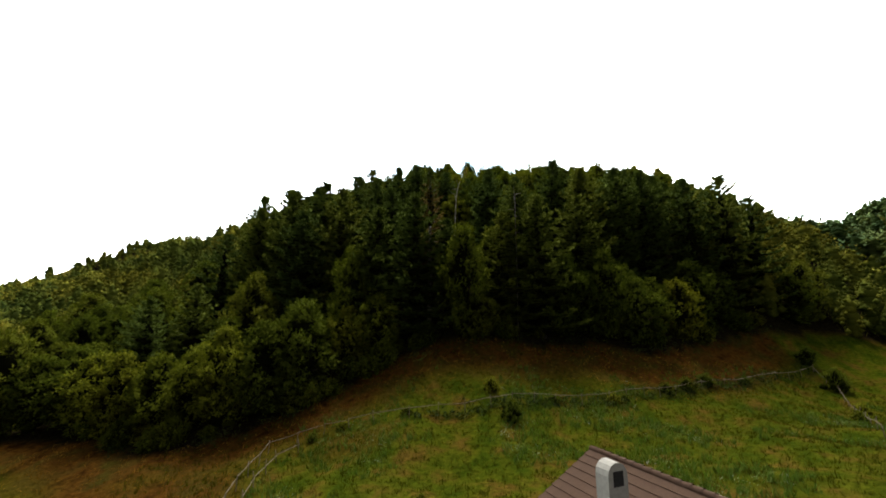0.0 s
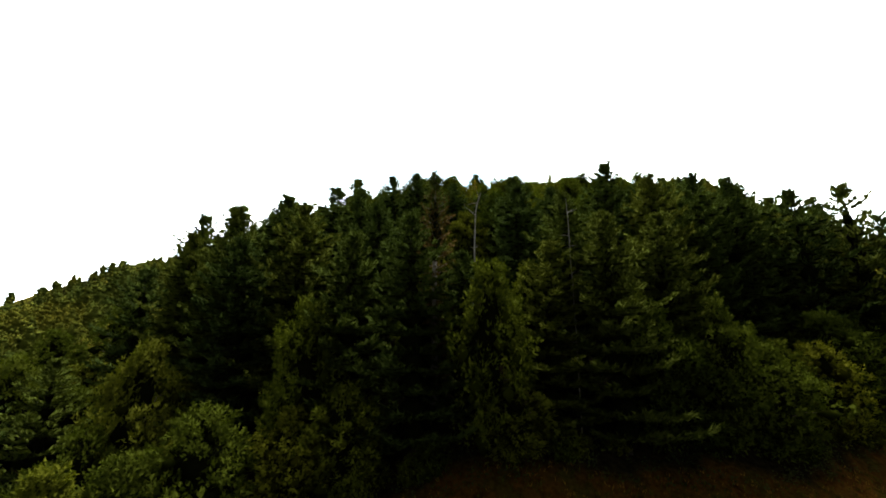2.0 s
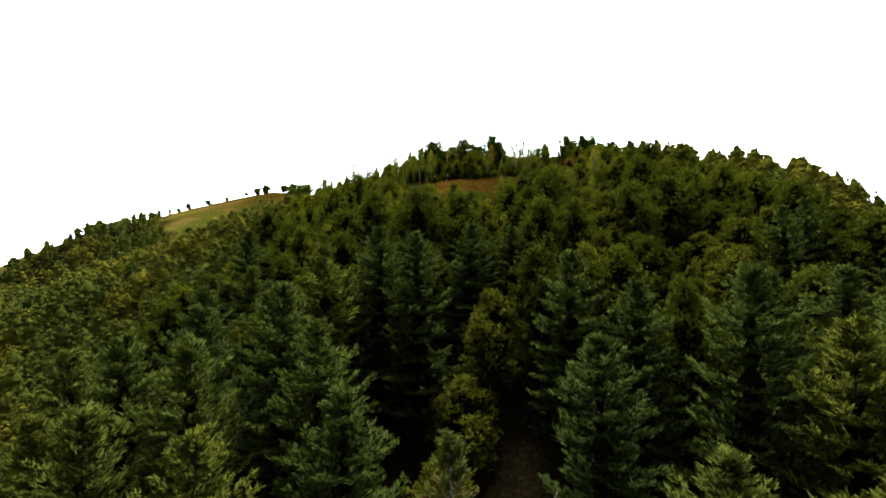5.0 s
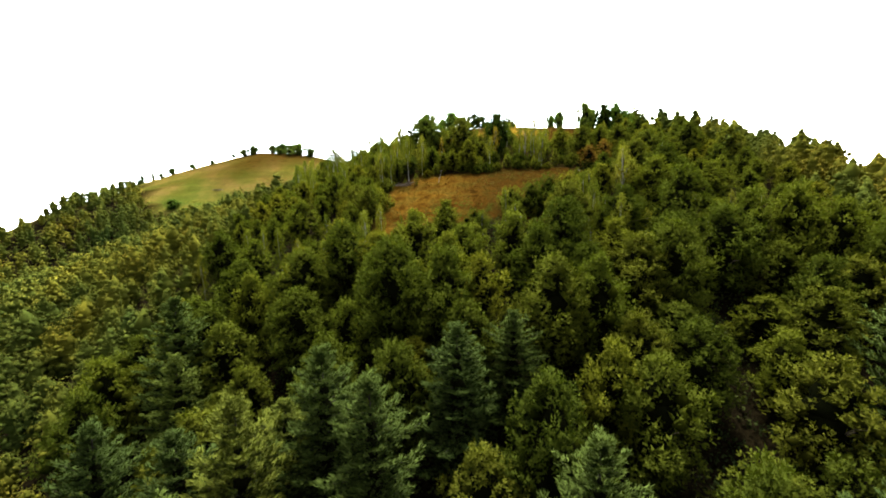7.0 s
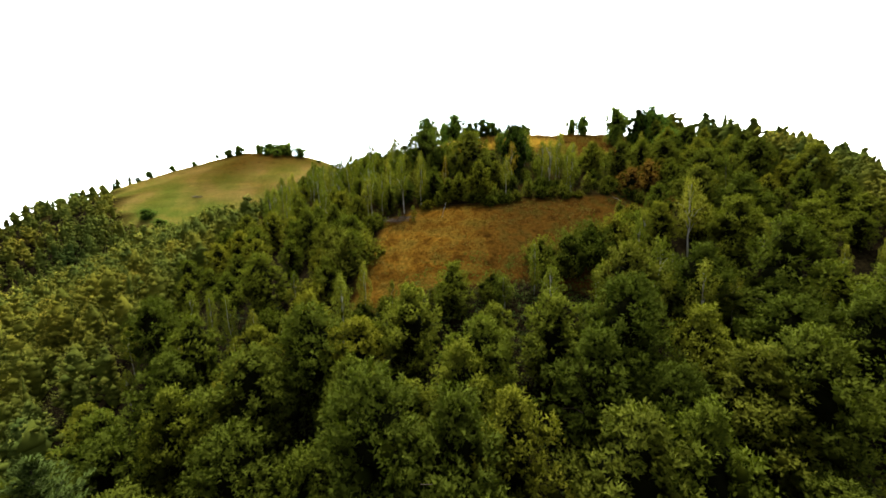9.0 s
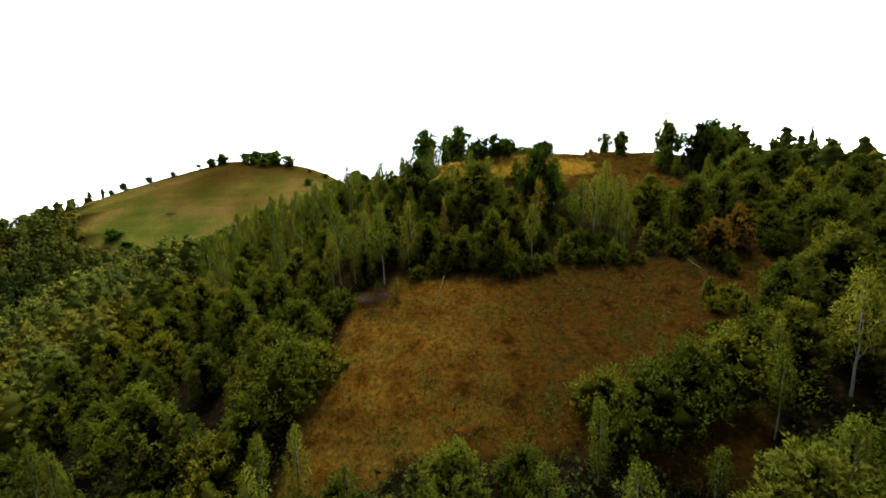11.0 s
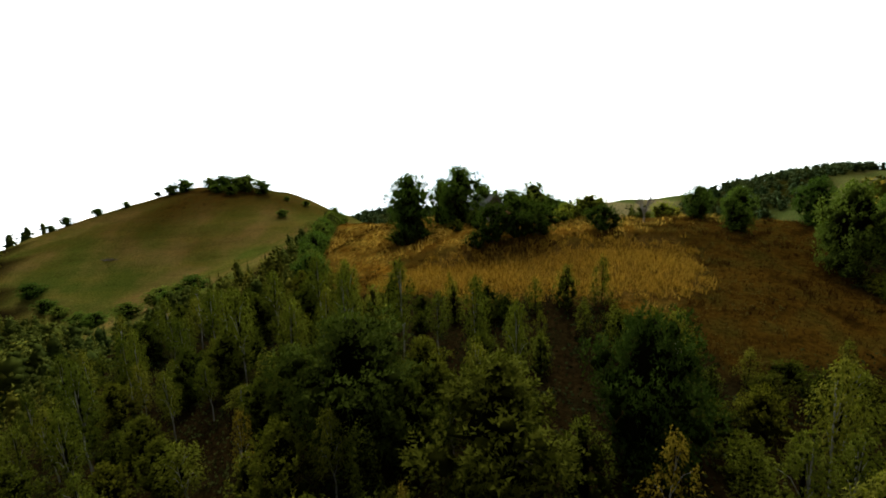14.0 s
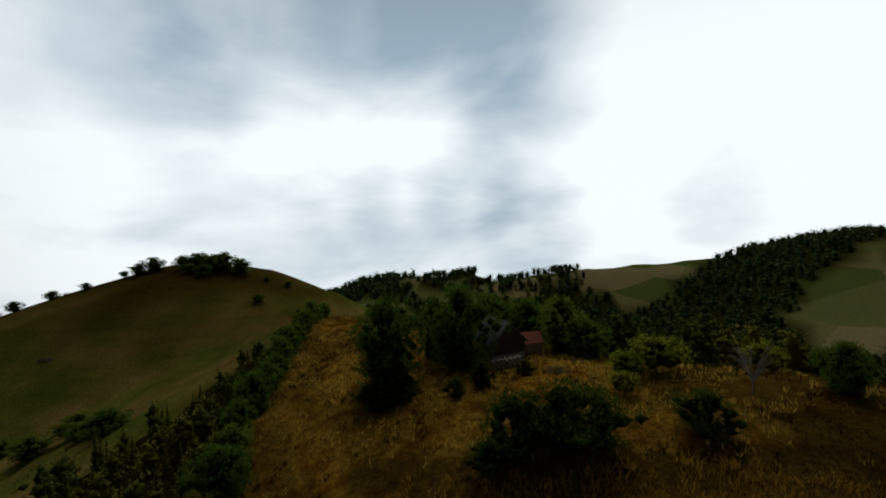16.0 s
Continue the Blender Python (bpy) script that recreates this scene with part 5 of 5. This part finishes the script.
# ---- dead trees ----
def snag(x, y, top, label, radius=0.13, stubs=16, lean=(0, 0), bend=0.0):
    rng = np.random.default_rng(int(x * 10 + y))
    g = float(ground_z(x, y))
    h = top - g
    zs = np.concatenate((np.linspace(-0.3, h * 0.9, 6), h * np.array((0.94, 0.975, 1.0))))
    pts = np.column_stack((np.cumsum(rng.normal(size=9)) * 0.05 + bend * np.clip(zs / h, 0, 1) ** 14, np.cumsum(rng.normal(size=9)) * 0.05, zs))
    root = tagged(new("dead_tree"), label, "dead tree")
    root.matrix_basis = pose(x, y, g, lean[0], lean[1], 0)
    part("trunk", mesh_of("trunk", *tube(pts, radius * np.linspace(1.2, 0.25, 9), 7), M_DEADWOOD, True), root)
    for k in range(stubs):
        z = h * rng.uniform(0.3, 0.98)
        a, ln = rng.uniform(0, 6.283), rng.uniform(0.3, 1.6)
        p = np.array((np.interp(z, zs, pts[:, 0]), np.interp(z, zs, pts[:, 1]), z))
        tip = p + (math.cos(a) * ln, math.sin(a) * ln, ln * rng.uniform(-0.1, 0.6))
        part("branch", mesh_of("branch", *tube([p, (p + tip) / 2 + (0, 0, 0.05), tip], [0.03, 0.02, 0.008], 4), M_DEADWOOD), root)
    return root


snag(2.15, 64.2, 34.2, "pale bare trunk of a dead tree among the pines", 0.10, 13, bend=0.85)
snag(11.9, 63.4, 33.2, "thin bare dead trunk beside a pine", 0.055, 12)


def dying_pine(x, y, top):
    """A pine whose lower needles have turned rust-brown round a pale trunk."""
    h = top - float(ground_z(x, y))
    (verts, (needles, body, core), normals), wood = pine_arrays(95, h, 2.5, 24, 6, 7, 0.34, 0.16, 0.16)
    root = tagged(new("dying_pine"), "dying pine with rust-brown lower needles and a pale trunk", "tree")
    root.matrix_basis = pose(x, y, float(ground_z(x, y)) - 0.2)
    part("trunk", mesh_of("trunk", *wood, M_DEADWOOD, True), root)
    rng = np.random.default_rng(3)
    dry = verts[needles[:, 0], 2] + rng.normal(size=len(needles)) * 0.08 * h < 0.88 * h
    thin = ~dry | (rng.uniform(0, 1, len(needles)) < 0.6)
    part("crown", mesh_of("crown", verts, [needles[dry & thin], needles[~dry], core[-24:]], M_RUST, inner=(M_PINE, M_SHADED_TWIGS), normals=normals), root)
    return root


dying_pine(-2.2, 64.6, 37.2)


def bare_tree(x, y, h=4.8):
    rng = np.random.default_rng(9)
    root = tagged(new("bare_tree"), "small leafless grey tree on the crest", "dead tree")
    root.matrix_basis = pose(x, y, float(ground_z(x, y)))
    part("trunk", mesh_of("trunk", *tube([(0, 0, -0.3), (0.05, 0, 0.8), (0, 0, 1.6)], [0.13, 0.11, 0.09], 6), M_DEADWOOD, True), root)
    for k in range(13):
        a, tilt = rng.uniform(0, 6.283), rng.uniform(0.15, 0.60)
        tip = np.array((math.cos(a) * h * tilt * 0.75, math.sin(a) * h * tilt * 0.75, rng.uniform(0.72, 1.0) * h))
        base = np.array((0, 0, rng.uniform(0.9, 1.6)))
        limb = [tube([base, base * 0.4 + tip * 0.6 + (0, 0, 0.2), tip], [0.06, 0.04, 0.012], 4)]
        for j in range(10):
            q = base + (tip - base) * rng.uniform(0.35, 0.95)
            limb.append(tube([q, q + rng.normal(size=3) * 0.30 + (math.cos(a) * 0.25, math.sin(a) * 0.25, 0.55)], [0.022, 0.008], 3))
        part("limb", mesh_of("limb", *join(limb), M_DEADWOOD), root)
    return root


bare_tree(27.0, 210.3)


def lying_log(a, b, radius=0.06):
    """A trunk lying on the ground between two places of the plan."""
    p, q = (Vector((x, y, float(ground_z(x, y)) + 0.1)) for x, y in (a, b))
    d = q - p
    root = tagged(new("fallen_trunk", pole("fallen_trunk", d.length, radius, M_DEADWOOD, 7)), "pale fallen birch trunk lying on the brown glade", "log")
    root.matrix_basis = Matrix.Translation(p) @ d.to_track_quat("Z", "Y").to_matrix().to_4x4()
    return root


def leaning_pole(x, y, length, turn, rise, radius=0.09):
    root = tagged(new("leaning_pole", pole("leaning_pole", length, radius, M_BIRCHBARK, int(length * 10))), "bare white birch pole leaning in the brown glade", "log")
    root.matrix_basis = pose(x, y, float(ground_z(x, y)) + 0.12, rise, 0, turn)
    return root


lying_log((29.2, 160.4), (29.9, 158.3), 0.045)
leaning_pole(-3.6, 153.7, 2.8, 90, 17, 0.05)


# ---- barn on the crest ----
def barn():
    x, y = 3.6, 226.5
    g = float(ground_z(x, y)) - 0.1
    length, half, eaves, rise = 6.0, 2.5, 2.8, 2.7
    root = tagged(new("barn"), "old dark timber barn with a grey tin roof", "barn")
    root.matrix_basis = pose(x, y, g, 0, 0, 118)
    part("wall", gabled_walls("wall", length - 0.7, half, eaves, rise - 0.08, M_STONE), root)
    for k in range(12):      # boards of the gable
        w = 2 * half / 12
        yy = -half + (k + 0.5) * w
        top = eaves + rise * (1 - abs(yy) / half) - 0.12
        b = part("board", box_mesh("board", (0.04, w * 0.92, top - 1.2), M_PLANK, 0.006), root)
        b.matrix_basis = pose(-(length - 0.7) / 2 - 0.03, yy, (top + 1.2) / 2)
    for side, mat in ((1, M_TIN), (-1, M_TIN)):
        slab = roof_slope(root, length, half, rise, side, mat, 8, 0.35)
        slab.matrix_basis = pose(0, 0, eaves + 0.08) @ slab.matrix_basis
    return root


barn()


def shed():
    x, y = 8.4, 231.0
    length, half, eaves, rise = 3.4, 1.4, 2.0, 1.1
    root = tagged(new("shed"), "small stone shed with a red tiled roof behind the barn", "shed")
    root.matrix_basis = pose(x, y, float(ground_z(x, y)) - 0.1, 0, 0, 12)
    part("wall", gabled_walls("wall", length - 0.5, half, eaves, rise - 0.08, M_STONE), root)
    for side in (1, -1):
        slab = roof_slope(root, length, half, rise, side, M_REDROOF, 7, 0.3)
        slab.matrix_basis = pose(0, 0, eaves + 0.08) @ slab.matrix_basis
    return root


shed()


def stone_wall(x0, y0, x1, y1, rows=3):
    rng = random.Random(3)
    root = tagged(new("stone_wall"), "low pale dry stone wall before the barn", "wall")
    n = int(math.hypot(x1 - x0, y1 - y0) / 0.55)
    oz = float(ground_z(x0, y0))
    root.matrix_basis = pose(x0, y0, oz)
    kinds = []
    for k in range(4):
        bm = bmesh.new()
        bmesh.ops.create_icosphere(bm, subdivisions=1, radius=0.5)
        for v in bm.verts:
            v.co = Vector([math.copysign(abs(c) ** 0.7, c) for c in v.co]) * rng.uniform(0.85, 1.1)
        kinds.append(bm_mesh("stone", bm, M_STONE))
    for r in range(rows):
        for k in range(n):
            t = (k + 0.5 + 0.5 * (r % 2)) / n
            x, y = x0 + (x1 - x0) * t, y0 + (y1 - y0) * t
            part("stone", kinds[(k + r) % 4], root).matrix_basis = pose(x - x0, y - y0 + rng.uniform(-0.05, 0.05), float(ground_z(x, y)) - oz + 0.2 + 0.42 * r, rng.uniform(0, 30), rng.uniform(0, 30), rng.uniform(-20, 20)) \
                @ Matrix.Diagonal((0.62, 0.5, 0.5, 1))
    return root


stone_wall(2.2, 221.0, 6.0, 221.8)


def brush_pile(x, y, s=1.0, label="heap of dry cut branches on the meadow"):
    rng = np.random.default_rng(4)
    sticks = []
    for k in range(150):
        a = rng.uniform(0, 6.283)
        p = np.array((rng.normal() * 1.0, rng.normal() * 0.75, rng.uniform(0, 0.35)))
        q = p + np.array((math.cos(a), math.sin(a), rng.uniform(0, 0.5))) * rng.uniform(0.5, 1.3)
        sticks.append(tube([p, (p + q) / 2 + rng.normal(size=3) * 0.08, q], [0.022, 0.016, 0.006], 4))
    v, f = join(sticks)
    ob = tagged(new("brush_pile", mesh_of("brush_pile", v * s, f, M_BRUSH)), label, "brush pile")
    ob.matrix_basis = pose(x, y, float(ground_z(x, y)))
    return ob


brush_pile(-137, 284, 1.6)
brush_pile(9.8, 216.5, 0.8)
brush_pile(-12.1, 155.2, 1.1, "grey heap of cut branches at the edge of the glade")
brush_pile(-10.3, 155.9, 0.8, "grey heap of cut branches at the edge of the glade")


# ---- grasses ----
def blades(name, label, spots, mat, height, spread, per, width, seed, category="grass"):
    """One mesh of grass tufts: per blades at each spot."""
    rng = np.random.default_rng(seed)
    x, y = np.asarray(spots).T
    z = ground_z(x, y)
    n = len(x)
    base = np.repeat(np.column_stack((x, y, z - 0.03)), per, 0) + np.column_stack((rng.normal(size=(n * per, 2)) * spread, np.zeros(n * per)))
    h = np.repeat(rng.uniform(*height, n), per) * rng.uniform(0.6, 1.2, n * per)
    lean = rng.normal(size=(n * per, 2)) * 0.35
    a = rng.uniform(0, 3.14, n * per)
    w = width * rng.uniform(0.6, 1.4, n * per)
    side = np.column_stack((np.cos(a) * w, np.sin(a) * w, np.zeros(n * per)))
    tip = base + np.column_stack((lean * h[:, None], h))
    v = np.stack((base - side, base + side, tip), 1).reshape(-1, 3)
    return tagged(new(name, mesh_of(name, v, np.arange(3 * n * per).reshape(-1, 3), mat)), label, category, kind="stuff")


def sow(x0, x1, y0, y1, n, seed, where):
    rng = np.random.default_rng(seed)
    x, y = rng.uniform(x0, x1, n), rng.uniform(y0, y1, n)
    k = where(x, y)
    return np.column_stack((x[k], y[k]))


def patchy(x, y, s, level):
    return wobble(x, y, s) + 0.5 * wobble(x + 17, y - 5, s * 0.4) > level


def off_house(x, y):
    return np.hypot(x - 9.1, y - 15) > 8.5


blades("meadow_grass", "lush green grass of the lower meadow", sow(-32, 70, 18, 66, 15000, 21, lambda x, y: lower_meadow(x, y) & off_house(x, y)), M_GRASS, (0.18, 0.5), 0.12, 5, 0.03, 1)
blades("dry_meadow_grass", "dry brown grass along the wood's edge", sow(-50, 60, 30, 66, 5000, 22, lambda x, y: lower_meadow(x, y) & ((y > lower_edge(x) - 11) | (x < -16))), M_DRYGRASS, (0.15, 0.4), 0.14, 4, 0.025, 2)
blades("weeds", "tall leafy weeds with pale flower heads", sow(-16, 60, 20, 66, 4600, 23, lambda x, y: patchy(x, y, 5, 0.1) & (y < lower_edge(x) - 5) & lower_meadow(x, y) & off_house(x, y)), M_WEED, (0.4, 0.9), 0.18, 7, 0.05, 3, "weeds")
blades("glade_grass", "brown grass of the glade", sow(-22, 50, 138, 164, 9000, 24, lambda x, y: clearing(x, y)), M_GLADEGRASS, (0.15, 0.45), 0.15, 4, 0.03, 4)
blades("crest_grass", "golden dry grass of the crest meadow", sow(-60, 64, 170, 300, 26000, 25, lambda x, y: top_meadow(x, y) & ~stalk_field(x, y) & ~scrub(x, y) & ((x < 17) | patchy(x, y, 3, 0.1))), M_DRYGRASS, (0.25, 0.6), 0.2, 4, 0.035, 5)
blades("scrub_grass", "brown grass at the dark end of the crest meadow", sow(18, 64, 176, 208, 4000, 27, lambda x, y: top_meadow(x, y) & scrub(x, y)), M_GLADEGRASS, (0.2, 0.5), 0.2, 4, 0.03, 7)
blades("maize_stubble", "tall dry stalks standing in the crest meadow", sow(-14, 36, 178, 210, 26000, 26, lambda x, y: stalk_field(x + 1.6 * wobble(x, y, 0.9), y + 1.2 * wobble(y, x, 0.7))), M_STRAW, (0.3, 0.85), 0.25, 5, 0.04, 6, "dry stalks")
blades("seed_heads", "pale seed heads of tall weeds in the crest meadow", sow(-40, 40, 184, 262, 5200, 28, lambda x, y: top_meadow(x, y) & patchy(x, y, 4, -0.1) & ~stalk_field(x, y) & ~scrub(x, y)), M_STRAW, (0.35, 0.8), 0.18, 6, 0.04, 8, "dry weeds")
blades("brown_weeds", "dark brown weed clumps in the crest meadow", sow(-40, 44, 184, 262, 3600, 29, lambda x, y: top_meadow(x, y) & patchy(x + 30, y, 3, 0.0)), M_GLADEGRASS, (0.35, 0.8), 0.22, 8, 0.06, 9, "dry weeds")


def low_growth(name, label, spots, mat, size, lift, seed):
    """One mesh of leafy sprays close to the ground: brambles, ferns and saplings."""
    rng = np.random.default_rng(seed)
    x, y = np.asarray(spots).T
    per = 11
    n = len(x) * per
    h = np.repeat(rng.uniform(0.3, 1.0, len(x)) * lift, per)
    at = np.repeat(np.column_stack((x, y, ground_z(x, y))), per, 0) + np.column_stack((rng.normal(size=(n, 2)) * h[:, None] * 0.45, rng.uniform(0, 1, n) * h))
    s = size * rng.uniform(0.6, 1.4, n)
    return tagged(new(name, mesh_of(name, *sprays(at, rng.normal(size=(n, 3)) + (0, 0, 0.3), s, s * 0.6, rng), mat)), label, "undergrowth", kind="stuff")


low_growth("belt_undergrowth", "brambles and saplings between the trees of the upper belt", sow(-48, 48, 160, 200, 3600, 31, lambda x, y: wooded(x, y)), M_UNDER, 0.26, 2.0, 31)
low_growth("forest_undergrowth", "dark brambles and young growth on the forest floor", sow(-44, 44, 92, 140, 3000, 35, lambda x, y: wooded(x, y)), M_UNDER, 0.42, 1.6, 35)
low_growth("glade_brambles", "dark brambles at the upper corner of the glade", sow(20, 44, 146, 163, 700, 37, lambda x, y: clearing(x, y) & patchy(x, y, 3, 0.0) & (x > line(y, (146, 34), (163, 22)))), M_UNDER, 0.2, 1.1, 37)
low_growth("glade_ferns", "ferns and brambles at the foot of the glade", sow(-40, 44, 112, 146, 2600, 32, lambda x, y: (y < 136 + wobble(x, y, 4)) | ((np.abs(x) < 9) & (y < 141 + 2 * wobble(x, y, 3)))), M_WEED, 0.22, 1.3, 32)
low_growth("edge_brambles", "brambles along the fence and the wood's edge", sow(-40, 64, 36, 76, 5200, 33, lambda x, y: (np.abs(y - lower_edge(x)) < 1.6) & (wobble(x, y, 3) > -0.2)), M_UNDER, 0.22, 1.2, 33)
def along_fence(n, seed):
    rng = np.random.default_rng(seed)
    t = rng.uniform(0, 1, n)
    x = np.interp(t, (0, 0.3, 0.55, 0.75, 1), (-3, 13, 28, 42.7, 61)) + rng.normal(size=n) * 0.5
    return np.column_stack((x, np.interp(x, (-18, -3.6, 5.4, 13, 20, 28, 42.7, 52, 61), (44.5, 45, 46.4, 48.2, 50, 53.2, 60.2, 64, 67.5)) + rng.normal(size=n) * 0.7))


low_growth("crest_weeds", "dry brown and green weeds in the crest meadow", sow(-30, 48, 176, 232, 3000, 42, lambda x, y: top_meadow(x, y) & patchy(x, y, 6, 0.1)), M_DRYWEED, 0.15, 0.8, 42)
low_growth("glade_weeds", "green and brown weeds scattered over the glade", sow(-18, 44, 136, 161, 900, 43, lambda x, y: clearing(x, y) & patchy(x, y, 5, 0.2)), M_DRYWEED, 0.2, 0.7, 43)
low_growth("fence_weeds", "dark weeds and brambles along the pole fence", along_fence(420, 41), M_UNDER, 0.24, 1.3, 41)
low_growth("flowers", "white flower heads among the weeds of the meadow", sow(-14, 60, 22, 60, 900, 36, lambda x, y: patchy(x, y, 5, 0.35) & lower_meadow(x, y) & off_house(x, y) & (y < lower_edge(x) - 6)), M_FLOWER, 0.07, 0.8, 36)
low_growth("meadow_weeds", "leafy weeds in clumps on the lower meadow", sow(-14, 60, 22, 58, 2600, 34, lambda x, y: patchy(x, y, 5, 0.55) & lower_meadow(x, y) & off_house(x, y)), M_WEED, 0.16, 0.6, 34)
